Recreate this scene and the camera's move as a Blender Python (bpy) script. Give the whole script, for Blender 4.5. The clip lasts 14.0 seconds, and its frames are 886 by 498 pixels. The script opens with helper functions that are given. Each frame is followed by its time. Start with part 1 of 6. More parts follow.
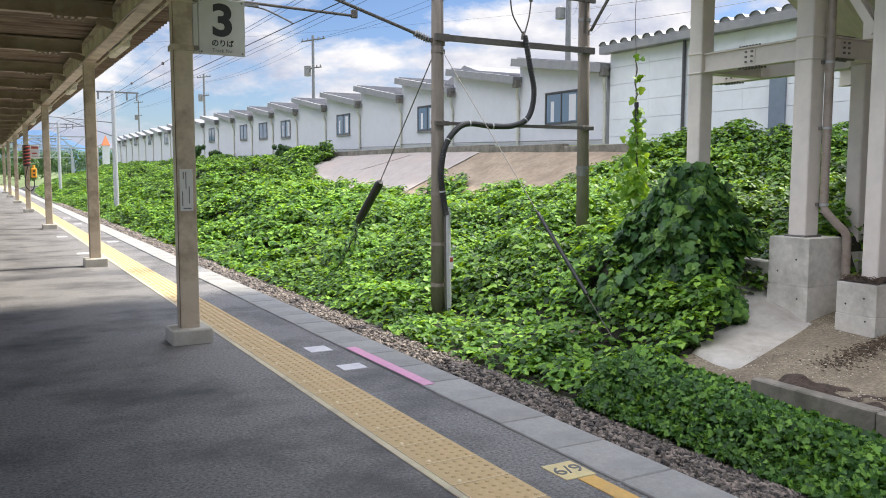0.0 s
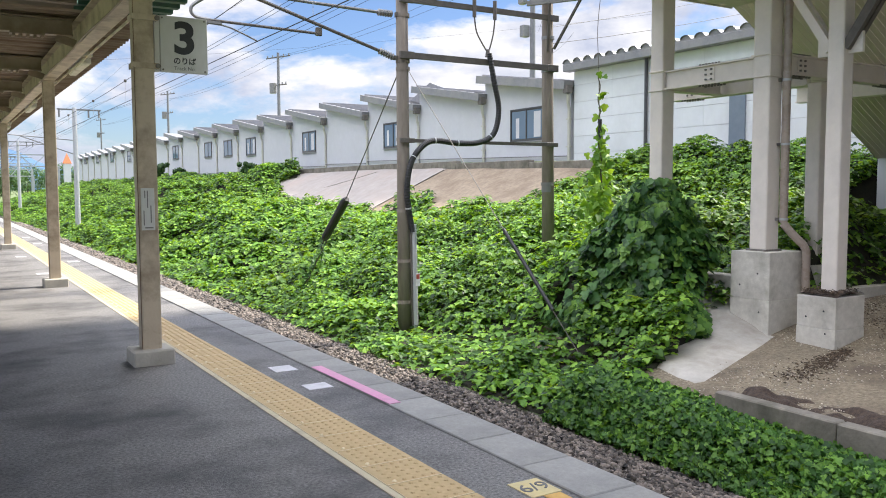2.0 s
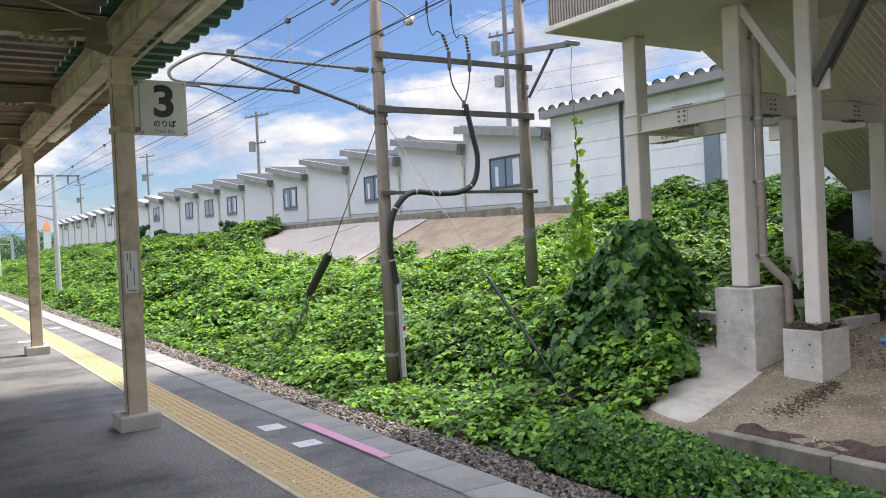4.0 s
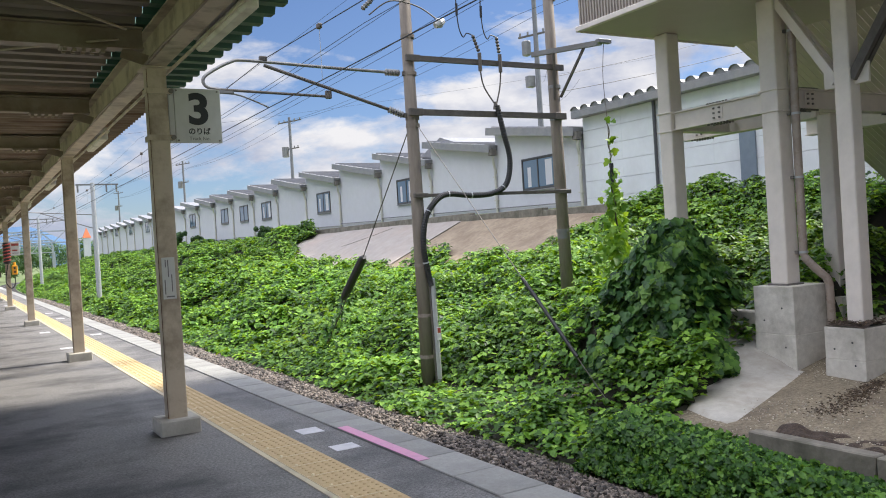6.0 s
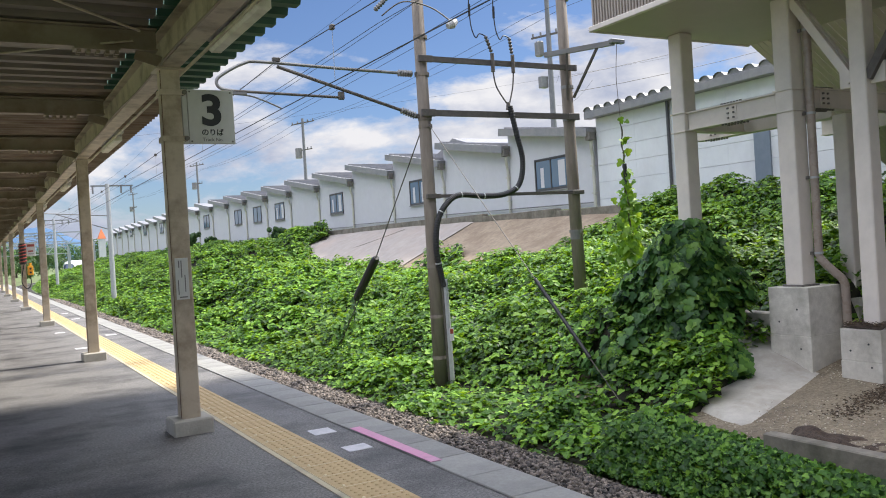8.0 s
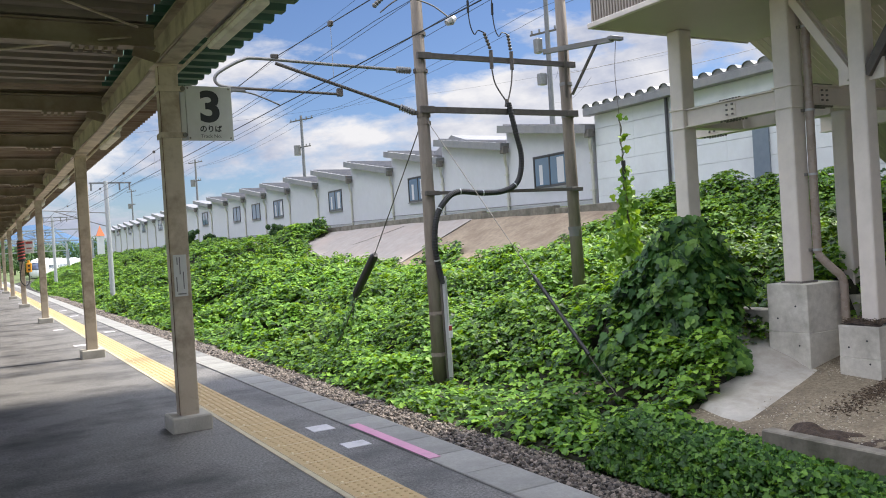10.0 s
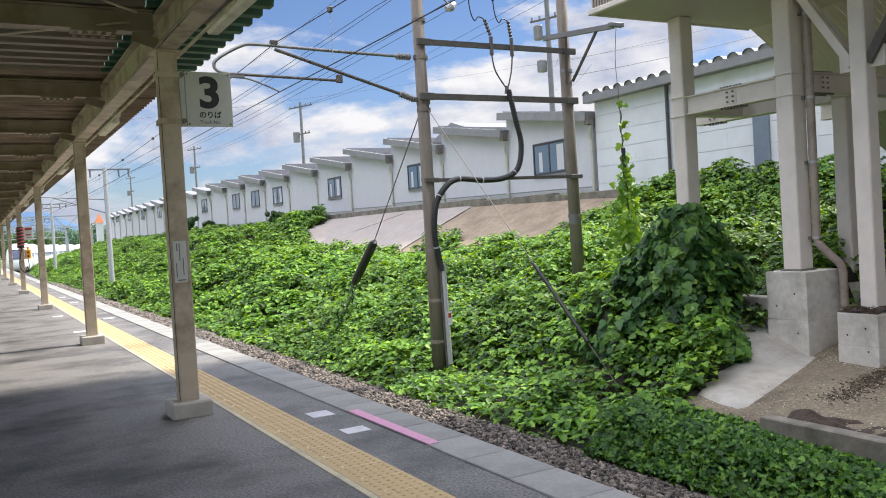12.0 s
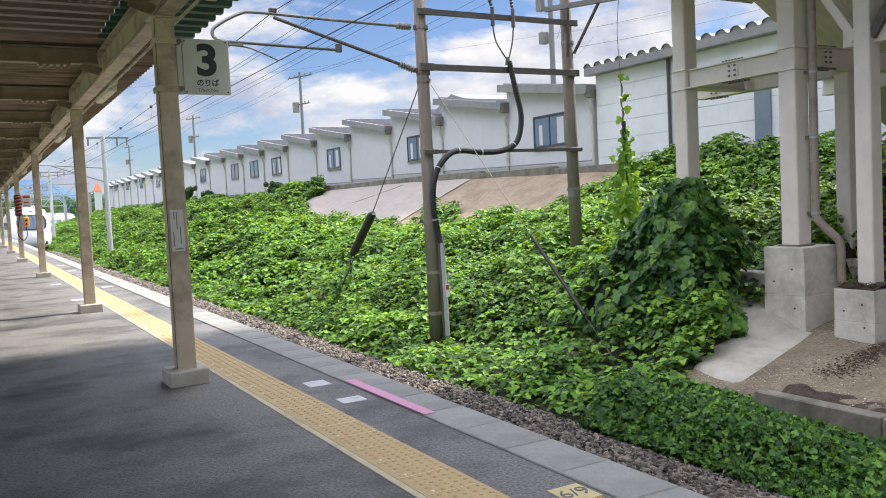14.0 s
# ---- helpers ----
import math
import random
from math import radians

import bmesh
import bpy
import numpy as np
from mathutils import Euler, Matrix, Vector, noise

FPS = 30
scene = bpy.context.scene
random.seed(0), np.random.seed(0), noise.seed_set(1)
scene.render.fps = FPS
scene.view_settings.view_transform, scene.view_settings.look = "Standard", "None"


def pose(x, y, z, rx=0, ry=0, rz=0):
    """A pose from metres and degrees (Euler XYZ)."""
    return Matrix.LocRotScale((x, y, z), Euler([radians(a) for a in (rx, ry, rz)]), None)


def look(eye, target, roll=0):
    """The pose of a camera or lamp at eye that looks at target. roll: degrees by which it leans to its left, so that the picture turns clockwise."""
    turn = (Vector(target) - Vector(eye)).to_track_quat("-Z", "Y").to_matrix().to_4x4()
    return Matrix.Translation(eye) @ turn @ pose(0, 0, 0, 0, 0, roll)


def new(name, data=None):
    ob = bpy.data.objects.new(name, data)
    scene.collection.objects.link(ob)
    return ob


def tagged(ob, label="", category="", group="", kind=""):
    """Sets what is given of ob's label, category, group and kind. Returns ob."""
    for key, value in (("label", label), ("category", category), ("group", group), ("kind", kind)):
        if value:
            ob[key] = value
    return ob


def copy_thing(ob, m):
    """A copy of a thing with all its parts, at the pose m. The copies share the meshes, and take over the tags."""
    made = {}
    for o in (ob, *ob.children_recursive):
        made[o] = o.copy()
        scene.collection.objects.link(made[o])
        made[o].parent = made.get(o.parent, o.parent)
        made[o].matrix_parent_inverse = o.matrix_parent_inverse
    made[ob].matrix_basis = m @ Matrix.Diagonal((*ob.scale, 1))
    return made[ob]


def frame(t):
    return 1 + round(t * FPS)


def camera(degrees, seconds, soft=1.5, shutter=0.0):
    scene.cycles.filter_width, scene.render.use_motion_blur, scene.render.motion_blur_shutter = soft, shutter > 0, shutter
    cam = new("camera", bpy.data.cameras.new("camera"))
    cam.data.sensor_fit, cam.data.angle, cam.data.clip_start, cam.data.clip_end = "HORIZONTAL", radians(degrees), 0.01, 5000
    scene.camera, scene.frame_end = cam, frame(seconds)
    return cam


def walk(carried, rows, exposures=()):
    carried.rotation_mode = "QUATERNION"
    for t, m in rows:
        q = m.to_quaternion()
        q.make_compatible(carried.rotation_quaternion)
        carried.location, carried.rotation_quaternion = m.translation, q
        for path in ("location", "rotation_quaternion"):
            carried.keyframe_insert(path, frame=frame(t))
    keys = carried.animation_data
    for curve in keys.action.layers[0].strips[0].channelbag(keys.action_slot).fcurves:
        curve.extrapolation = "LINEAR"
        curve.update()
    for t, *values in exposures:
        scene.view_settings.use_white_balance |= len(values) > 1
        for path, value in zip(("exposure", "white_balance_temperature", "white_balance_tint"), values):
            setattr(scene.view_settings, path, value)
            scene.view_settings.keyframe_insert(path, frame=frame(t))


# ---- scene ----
cam = camera(56.0, 14.0, soft=1.0)
PATH = [
    (0, (-0.008, -0.002, 1.425), (0.961, 1.738, 1.24), 0.1),
    (0.5, (-0.003, -0.005, 1.426), (0.968, 1.734, 1.244), 0.1),
    (1, (0.005, 0.012, 1.425), (0.977, 1.75, 1.245), 0.1),
    (1.5, (0.007, 0.008, 1.429), (0.992, 1.74, 1.254), 0.1),
    (2, (0.008, -0.007, 1.433), (1.046, 1.696, 1.287), -0.2),
    (2.5, (0.0, -0.022, 1.433), (1.087, 1.654, 1.34), -1.1),
    (5, (-0.007, -0.01, 1.431), (1.045, 1.691, 1.408), -3.5),
    (5.5, (-0.008, -0.002, 1.433), (1.02, 1.714, 1.412), -3.5),
    (6, (-0.004, -0.009, 1.433), (1.004, 1.718, 1.415), -3.5),
    (6.5, (-0.007, -0.011, 1.433), (0.987, 1.725, 1.418), -3.5),
    (7, (-0.006, -0.005, 1.432), (0.98, 1.736, 1.417), -3.5),
    (7.5, (0.0, 0.002, 1.43), (0.981, 1.745, 1.416), -3.5),
    (8, (0.004, -0.001, 1.431), (0.986, 1.742, 1.417), -3.5),
    (10.5, (0.007, 0.003, 1.426), (0.991, 1.744, 1.403), -3.5),
    (11, (0.0, 0.002, 1.425), (0.983, 1.743, 1.399), -3.4),
    (11.5, (0.008, 0.001, 1.421), (0.99, 1.742, 1.383), -3.4),
    (12, (0.003, 0.002, 1.421), (0.986, 1.742, 1.37), -3.4),
    (12.5, (0.006, -0.001, 1.42), (0.989, 1.741, 1.361), -3.3),
    (13, (0.008, -0.001, 1.42), (0.991, 1.74, 1.357), -3.3),
    (13.5, (0.009, 0.004, 1.415), (0.991, 1.744, 1.333), -3.2),
    (14, (0.015, 0.007, 1.412), (0.996, 1.745, 1.295), -2.8),
]
walk(cam, [(t, look(eye, target, roll)) for t, eye, target, roll in PATH], exposures=[(0, 0.76, 6550, 10), (1, 0.9, 6550, 10), (2.5, 0.92, 6550, 10), (5, 0.62, 6500, 10), (8, 0.55, 6450, 10), (11, 0.62, 6500, 10), (14, 0.72, 6550, 10)])

# ---- world, sun, exposure ----
SUN_EL, SUN_AZ = radians(50), radians(90)      # azimuth from the track's direction towards the bank
world = bpy.data.worlds.new("sky")
scene.world = world
world.use_nodes = True
wn, wl = world.node_tree.nodes, world.node_tree.links
wn.clear()


def wnode(kind, **kw):
    n = wn.new(kind)
    for k, v in kw.items():
        n.inputs[k].default_value = v
    return n


w_out = wn.new("ShaderNodeOutputWorld")
w_bg = wn.new("ShaderNodeBackground")
w_bg.inputs["Strength"].default_value = 0.07
sky = wn.new("ShaderNodeTexSky")
sky.sky_type = "NISHITA"
sky.sun_disc = False
sky.sun_elevation = SUN_EL
sky.sun_rotation = SUN_AZ
sky.air_density, sky.dust_density, sky.ozone_density = 1.0, 0.4, 1.6
w_co = wn.new("ShaderNodeTexCoord")
w_map = wn.new("ShaderNodeMapping")
w_map.inputs["Scale"].default_value = (1.0, 1.0, 2.3)
w_map.inputs["Location"].default_value = (0.35, 0.1, 0.3)
w_n1 = wnode("ShaderNodeTexNoise", Scale=3.6, Detail=10.0, Roughness=0.6, Distortion=0.15)
w_r1 = wn.new("ShaderNodeValToRGB")
w_r1.color_ramp.elements[0].position, w_r1.color_ramp.elements[1].position = 0.46, 0.55
w_n2 = wnode("ShaderNodeTexNoise", Scale=7.0, Detail=6.0, Roughness=0.6)
w_r2 = wn.new("ShaderNodeValToRGB")
w_r2.color_ramp.elements[0].color = (4.7, 5.1, 6.4, 1)
w_r2.color_ramp.elements[1].color = (8.6, 8.5, 8.7, 1)
w_r2.color_ramp.elements[0].position, w_r2.color_ramp.elements[1].position = 0.36, 0.60
w_mix = wn.new("ShaderNodeMix")
w_mix.data_type = "RGBA"
w_sep = wn.new("ShaderNodeSeparateXYZ")
w_up = wn.new("ShaderNodeMapRange")                # overhead sky, out of view, brightened as added fill light
w_up.interpolation_type = "SMOOTHSTEP"
w_up.inputs["From Min"].default_value, w_up.inputs["From Max"].default_value = 0.34, 0.72
w_up.inputs["To Min"].default_value, w_up.inputs["To Max"].default_value = 1.0, 4.0
w_mul = wn.new("ShaderNodeVectorMath")
w_mul.operation = "SCALE"
wl.new(w_co.outputs["Generated"], w_map.inputs["Vector"])
wl.new(w_co.outputs["Generated"], w_sep.inputs[0])
wl.new(w_sep.outputs["Z"], w_up.inputs["Value"])
wl.new(w_map.outputs[0], w_n1.inputs["Vector"])
wl.new(w_map.outputs[0], w_n2.inputs["Vector"])
w_low = wn.new("ShaderNodeMapRange")               # cloud thickens towards the horizon
w_low.inputs["From Min"].default_value, w_low.inputs["From Max"].default_value = 0.05, 0.42
w_low.inputs["To Min"].default_value, w_low.inputs["To Max"].default_value = 0.05, -0.055
w_add = wn.new("ShaderNodeMath")
wl.new(w_sep.outputs["Z"], w_low.inputs["Value"])
wl.new(w_n1.outputs["Fac"], w_add.inputs[0])
wl.new(w_low.outputs[0], w_add.inputs[1])
w_top = wn.new("ShaderNodeMapRange")               # unseen white cloud added overhead to whiten the fill light
w_top.inputs["From Min"].default_value, w_top.inputs["From Max"].default_value = 0.38, 0.75
w_top.inputs["To Min"].default_value, w_top.inputs["To Max"].default_value = 0.0, 0.14
w_add2 = wn.new("ShaderNodeMath")
wl.new(w_sep.outputs["Z"], w_top.inputs["Value"])
wl.new(w_add.outputs[0], w_add2.inputs[0])
wl.new(w_top.outputs[0], w_add2.inputs[1])
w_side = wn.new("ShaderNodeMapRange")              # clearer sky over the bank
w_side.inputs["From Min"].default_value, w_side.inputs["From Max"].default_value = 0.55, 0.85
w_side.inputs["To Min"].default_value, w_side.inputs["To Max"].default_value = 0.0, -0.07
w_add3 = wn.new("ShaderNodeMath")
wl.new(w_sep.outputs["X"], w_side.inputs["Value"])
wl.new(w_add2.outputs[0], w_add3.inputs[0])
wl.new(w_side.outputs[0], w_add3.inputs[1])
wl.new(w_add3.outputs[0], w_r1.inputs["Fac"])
wl.new(w_n2.outputs["Fac"], w_r2.inputs["Fac"])
wl.new(w_r1.outputs["Color"], w_mix.inputs[0])
w_tint = wn.new("ShaderNodeVectorMath")
w_tint.operation = "MULTIPLY"
w_tint.inputs[1].default_value = (0.79, 0.89, 1.13)
wl.new(sky.outputs["Color"], w_tint.inputs[0])
wl.new(w_tint.outputs[0], w_mix.inputs[6])
wl.new(w_r2.outputs["Color"], w_mix.inputs[7])
wl.new(w_mix.outputs[2], w_mul.inputs[0])
wl.new(w_up.outputs[0], w_mul.inputs["Scale"])
wl.new(w_mul.outputs[0], w_bg.inputs["Color"])
wl.new(w_bg.outputs[0], w_out.inputs["Surface"])

sun_data = bpy.data.lights.new("sun", "SUN")
sun_data.energy, sun_data.angle, sun_data.color = 4.7, radians(4), (1.0, 0.94, 0.84)
sun = new("sun", sun_data)
sun_dir = Vector((math.sin(SUN_AZ) * math.cos(SUN_EL), math.cos(SUN_AZ) * math.cos(SUN_EL), math.sin(SUN_EL)))
sun.matrix_world = look(sun_dir * 60, (0, 0, 0))


# ---- materials ----
def material(name, c1, c2=None, scale=6.0, rough=0.7, metal=0.0, bump=0.0, bscale=40.0, stain=None, sscale=1.2, samt=0.5,
             island=0.0, spec=0.5, stretch=None, random_object=0.0):
    """Two-scale noise material: grain between c1 and c2, larger stains, and fine relief."""
    m = bpy.data.materials.new(name)
    m.use_nodes = True
    nt = m.node_tree
    b = nt.nodes["Principled BSDF"]
    N, L = nt.nodes.new, nt.links.new
    co = N("ShaderNodeTexCoord")
    vec = co.outputs["Object"]
    if stretch:
        mp = N("ShaderNodeMapping")
        mp.inputs["Scale"].default_value = stretch
        L(vec, mp.inputs["Vector"])
        vec = mp.outputs[0]
    n1 = N("ShaderNodeTexNoise")
    n1.inputs["Scale"].default_value, n1.inputs["Detail"].default_value = scale, 8
    n1.inputs["Roughness"].default_value = 0.7
    L(vec, n1.inputs["Vector"])
    r1 = N("ShaderNodeValToRGB")
    r1.color_ramp.elements[0].position, r1.color_ramp.elements[1].position = 0.33, 0.67
    r1.color_ramp.elements[0].color = (*c1, 1)
    r1.color_ramp.elements[1].color = (*(c2 or [v * 1.2 for v in c1]), 1)
    L(n1.outputs["Fac"], r1.inputs["Fac"])
    col = r1.outputs["Color"]
    if stain:
        n2 = N("ShaderNodeTexNoise")
        n2.inputs["Scale"].default_value, n2.inputs["Detail"].default_value = sscale, 6
        n2.inputs["Roughness"].default_value = 0.62
        L(vec, n2.inputs["Vector"])
        r2 = N("ShaderNodeValToRGB")
        r2.color_ramp.elements[0].position, r2.color_ramp.elements[1].position = 0.46, 0.68
        r2.color_ramp.elements[0].color, r2.color_ramp.elements[1].color = (0, 0, 0, 1), (samt, samt, samt, 1)
        L(n2.outputs["Fac"], r2.inputs["Fac"])
        mx = N("ShaderNodeMix")
        mx.data_type = "RGBA"
        L(r2.outputs["Color"], mx.inputs[0])
        L(col, mx.inputs[6])
        mx.inputs[7].default_value = (*stain, 1)
        col = mx.outputs[2]
    if island or random_object:
        src = N("ShaderNodeNewGeometry").outputs["Random Per Island"] if island else N("ShaderNodeObjectInfo").outputs["Random"]
        amt = island or random_object
        mr = N("ShaderNodeMapRange")
        mr.inputs["To Min"].default_value, mr.inputs["To Max"].default_value = 1 - amt, 1 + amt
        L(src, mr.inputs["Value"])
        hsv = N("ShaderNodeHueSaturation")
        L(mr.outputs[0], hsv.inputs["Value"])
        L(col, hsv.inputs["Color"])
        col = hsv.outputs["Color"]
    L(col, b.inputs["Base Color"])
    rr = N("ShaderNodeMapRange")
    rr.inputs["To Min"].default_value, rr.inputs["To Max"].default_value = max(0.02, rough - 0.12), min(1, rough + 0.12)
    L(n1.outputs["Fac"], rr.inputs["Value"])
    L(rr.outputs[0], b.inputs["Roughness"])
    b.inputs["Metallic"].default_value = metal
    b.inputs["Specular IOR Level"].default_value = spec
    if bump:
        n3 = N("ShaderNodeTexNoise")
        n3.inputs["Scale"].default_value, n3.inputs["Detail"].default_value = bscale, 5
        L(vec, n3.inputs["Vector"])
        bp = N("ShaderNodeBump")
        bp.inputs["Strength"].default_value, bp.inputs["Distance"].default_value = bump, 0.01
        L(n3.outputs["Fac"], bp.inputs["Height"])
        L(bp.outputs[0], b.inputs["Normal"])
    return m


def leaf_material(name, dark, mid, light, trans=0.3, use_object=False):
    m = bpy.data.materials.new(name)
    m.use_nodes = True
    nt = m.node_tree
    N, L = nt.nodes.new, nt.links.new
    b = nt.nodes["Principled BSDF"]
    out = nt.nodes["Material Output"]
    src = N("ShaderNodeObjectInfo").outputs["Random"] if use_object else N("ShaderNodeNewGeometry").outputs["Random Per Island"]
    r = N("ShaderNodeValToRGB")
    e = r.color_ramp.elements
    e[0].position, e[0].color = 0.0, (*dark, 1)
    e[1].position, e[1].color = 1.0, (*light, 1)
    k = r.color_ramp.elements.new(0.55)
    k.color = (*mid, 1)
    L(src, r.inputs["Fac"])
    co = N("ShaderNodeTexCoord")
    n = N("ShaderNodeTexNoise")
    n.inputs["Scale"].default_value, n.inputs["Detail"].default_value = 0.55, 4
    L(co.outputs["Object"], n.inputs["Vector"])
    mr = N("ShaderNodeMapRange")
    mr.inputs["From Min"].default_value, mr.inputs["From Max"].default_value = 0.3, 0.7
    mr.inputs["To Min"].default_value, mr.inputs["To Max"].default_value = 0.72, 1.25
    L(n.outputs["Fac"], mr.inputs["Value"])
    h = N("ShaderNodeHueSaturation")
    L(mr.outputs[0], h.inputs["Value"])
    L(r.outputs["Color"], h.inputs["Color"])
    L(h.outputs["Color"], b.inputs["Base Color"])
    b.inputs["Roughness"].default_value = 0.5
    b.inputs["Specular IOR Level"].default_value = 0.3
    t = N("ShaderNodeBsdfTranslucent")
    h2 = N("ShaderNodeHueSaturation")
    h2.inputs["Hue"].default_value, h2.inputs["Saturation"].default_value, h2.inputs["Value"].default_value = 0.47, 1.1, 1.7
    L(h.outputs["Color"], h2.inputs["Color"])
    L(h2.outputs["Color"], t.inputs["Color"])
    mx = N("ShaderNodeMixShader")
    mx.inputs[0].default_value = trans
    L(b.outputs[0], mx.inputs[1])
    L(t.outputs[0], mx.inputs[2])
    L(mx.outputs[0], out.inputs["Surface"])
    return m


def glass_material(name, tint, rough=0.05):
    m = bpy.data.materials.new(name)
    m.use_nodes = True
    b = m.node_tree.nodes["Principled BSDF"]
    b.inputs["Base Color"].default_value = (*tint, 1)
    b.inputs["Roughness"].default_value = rough
    b.inputs["Specular IOR Level"].default_value = 0.6
    return m


M_ASPHALT = material("asphalt", (0.07, 0.068, 0.066), (0.4, 0.382, 0.362), 52, 0.62, bump=0.7, bscale=180, stain=(0.06, 0.058, 0.058), sscale=0.9, samt=0.95, spec=0.45, stretch=(1, 1.15, 1))
M_SLAB = material("edge_concrete", (0.3, 0.295, 0.275), (0.39, 0.385, 0.36), 35, 0.8, bump=0.3, bscale=160, stain=(0.2, 0.2, 0.19), sscale=2.5, samt=0.5, random_object=0.08)
M_TILE = material("tactile_yellow", (0.95, 0.82, 0.55), (0.98, 0.88, 0.64), 25, 0.7, bump=0.1, stain=(0.7, 0.58, 0.37), sscale=3, samt=0.25, random_object=0.06)
M_DOT = material("tactile_dot", (0.58, 0.42, 0.2), (0.7, 0.52, 0.28), 40, 0.7)
M_TILE_EDGE = material("tactile_edge", (0.66, 0.57, 0.39), (0.74, 0.66, 0.47), 20, 0.7, stain=(0.4, 0.36, 0.28), sscale=3, samt=0.6)
M_WHITE_MARK = material("white_line_paint", (0.72, 0.7, 0.72), (0.82, 0.8, 0.82), 30, 0.7, stain=(0.5, 0.5, 0.5), sscale=9, samt=0.5)
M_PINK = material("pink_line_paint", (0.72, 0.32, 0.5), (0.8, 0.4, 0.58), 30, 0.7, stain=(0.55, 0.35, 0.45), sscale=8, samt=0.5)
M_YELLOW_MARK = material("yellow_line_paint", (0.72, 0.6, 0.28), (0.8, 0.68, 0.36), 30, 0.7, stain=(0.55, 0.48, 0.3), sscale=9, samt=0.5)
M_ORANGE_MARK = material("orange_line_paint", (0.7, 0.42, 0.1), (0.78, 0.5, 0.16), 30, 0.7, stain=(0.5, 0.34, 0.15), sscale=9, samt=0.5)
M_CONC = material("concrete", (0.5, 0.47, 0.41), (0.64, 0.61, 0.54), 9, 0.85, bump=0.35, bscale=70, stain=(0.3, 0.28, 0.23), sscale=2.4, samt=0.75)
M_APRON = material("smooth_cement", (0.36, 0.34, 0.3), (0.47, 0.445, 0.4), 5, 0.85, bump=0.2, bscale=40, stain=(0.24, 0.21, 0.17), sscale=1.8, samt=0.7)
M_CONC_OLD = material("old_concrete", (0.15, 0.135, 0.11), (0.27, 0.245, 0.2), 4, 0.9, bump=0.4, bscale=30, stain=(0.06, 0.06, 0.04), sscale=2.2, samt=0.7)
M_SHOTCRETE = material("slope_concrete", (0.29, 0.255, 0.225), (0.38, 0.335, 0.3), 2.5, 0.9, bump=0.4, bscale=18, stain=(0.38, 0.3, 0.25), sscale=0.5, samt=0.6)
M_SOIL_TAN = material("tan_soil", (0.22, 0.165, 0.11), (0.36, 0.285, 0.2), 6, 0.95, bump=0.8, bscale=14, stain=(0.17, 0.12, 0.08), sscale=0.9, samt=0.7)
M_SOIL = material("gravelly_soil", (0.1, 0.08, 0.055), (0.31, 0.258, 0.18), 26, 0.95, bump=0.9, bscale=60, stain=(0.1, 0.075, 0.052), sscale=1.3, samt=0.9)
M_HUMUS = material("dark_soil", (0.025, 0.017, 0.012), (0.09, 0.062, 0.045), 30, 0.95, bump=0.9, bscale=70)
# Near-black brown that paints the shade in gaps between leaves.
M_UNDER = material("leaf_gap_shade", (0.012, 0.012, 0.007), (0.034, 0.031, 0.018), 12, 0.95, bump=0.6, bscale=20)
M_STONE = material("ballast_stone", (0.05, 0.042, 0.036), (0.2, 0.165, 0.135), 9, 0.75, island=0.97, bump=0.4, bscale=60)
M_STONE_OB = material("loose_ballast_stone", (0.05, 0.042, 0.036), (0.2, 0.165, 0.135), 9, 0.75, random_object=0.97, bump=0.4, bscale=60)
# Bed kept near black: its colour paints the shade between stones.
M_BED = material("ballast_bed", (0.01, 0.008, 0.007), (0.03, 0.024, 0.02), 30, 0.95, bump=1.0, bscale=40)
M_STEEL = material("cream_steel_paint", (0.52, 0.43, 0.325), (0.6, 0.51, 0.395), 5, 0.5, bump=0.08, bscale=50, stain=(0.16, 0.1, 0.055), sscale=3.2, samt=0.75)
# Darker, browner cream with rust-brown stains, for rafters, plates and cable run.
M_STEEL_DK = material("dark_cream_paint", (0.28, 0.225, 0.17), (0.35, 0.285, 0.22), 6, 0.55, bump=0.05, stain=(0.15, 0.09, 0.05), sscale=2.6, samt=0.65)
M_RUST = material("rust", (0.1, 0.05, 0.025), (0.2, 0.1, 0.05), 20, 0.9, bump=0.3)
M_ROOF_BROWN = material("rusty_corrugated_sheet", (0.15, 0.106, 0.075), (0.31, 0.245, 0.185), 4, 0.75, stain=(0.1, 0.045, 0.02), sscale=1.6, samt=0.8, stretch=(0.4, 3, 1))
M_ROOF_GREEN = material("green_folded_sheet", (0.035, 0.1, 0.07), (0.07, 0.16, 0.115), 3, 0.5, stain=(0.04, 0.07, 0.05), sscale=1.5, samt=0.5, stretch=(0.4, 2, 1))
M_ROOF_GREY = material("grey_roof_underside", (0.19, 0.155, 0.122), (0.29, 0.24, 0.195), 3, 0.6, stain=(0.1, 0.077, 0.054), sscale=1.3, samt=0.6, stretch=(0.4, 2, 1))
M_WHITE_STEEL = material("white_steel_paint", (0.68, 0.615, 0.545), (0.75, 0.68, 0.61), 4, 0.45, bump=0.04, stain=(0.5, 0.46, 0.42), sscale=1.5, samt=0.4)
M_SOFFIT = material("cream_soffit_panel", (0.45, 0.385, 0.34), (0.5, 0.43, 0.385), 2, 0.6, stain=(0.48, 0.42, 0.37), sscale=0.8, samt=0.4)
M_LOUVRE = material("grey_louvre", (0.34, 0.295, 0.255), (0.4, 0.35, 0.305), 5, 0.55)
M_BOLT = material("dark_bolt_steel", (0.14, 0.13, 0.115), (0.24, 0.22, 0.2), 20, 0.6, 0.4)
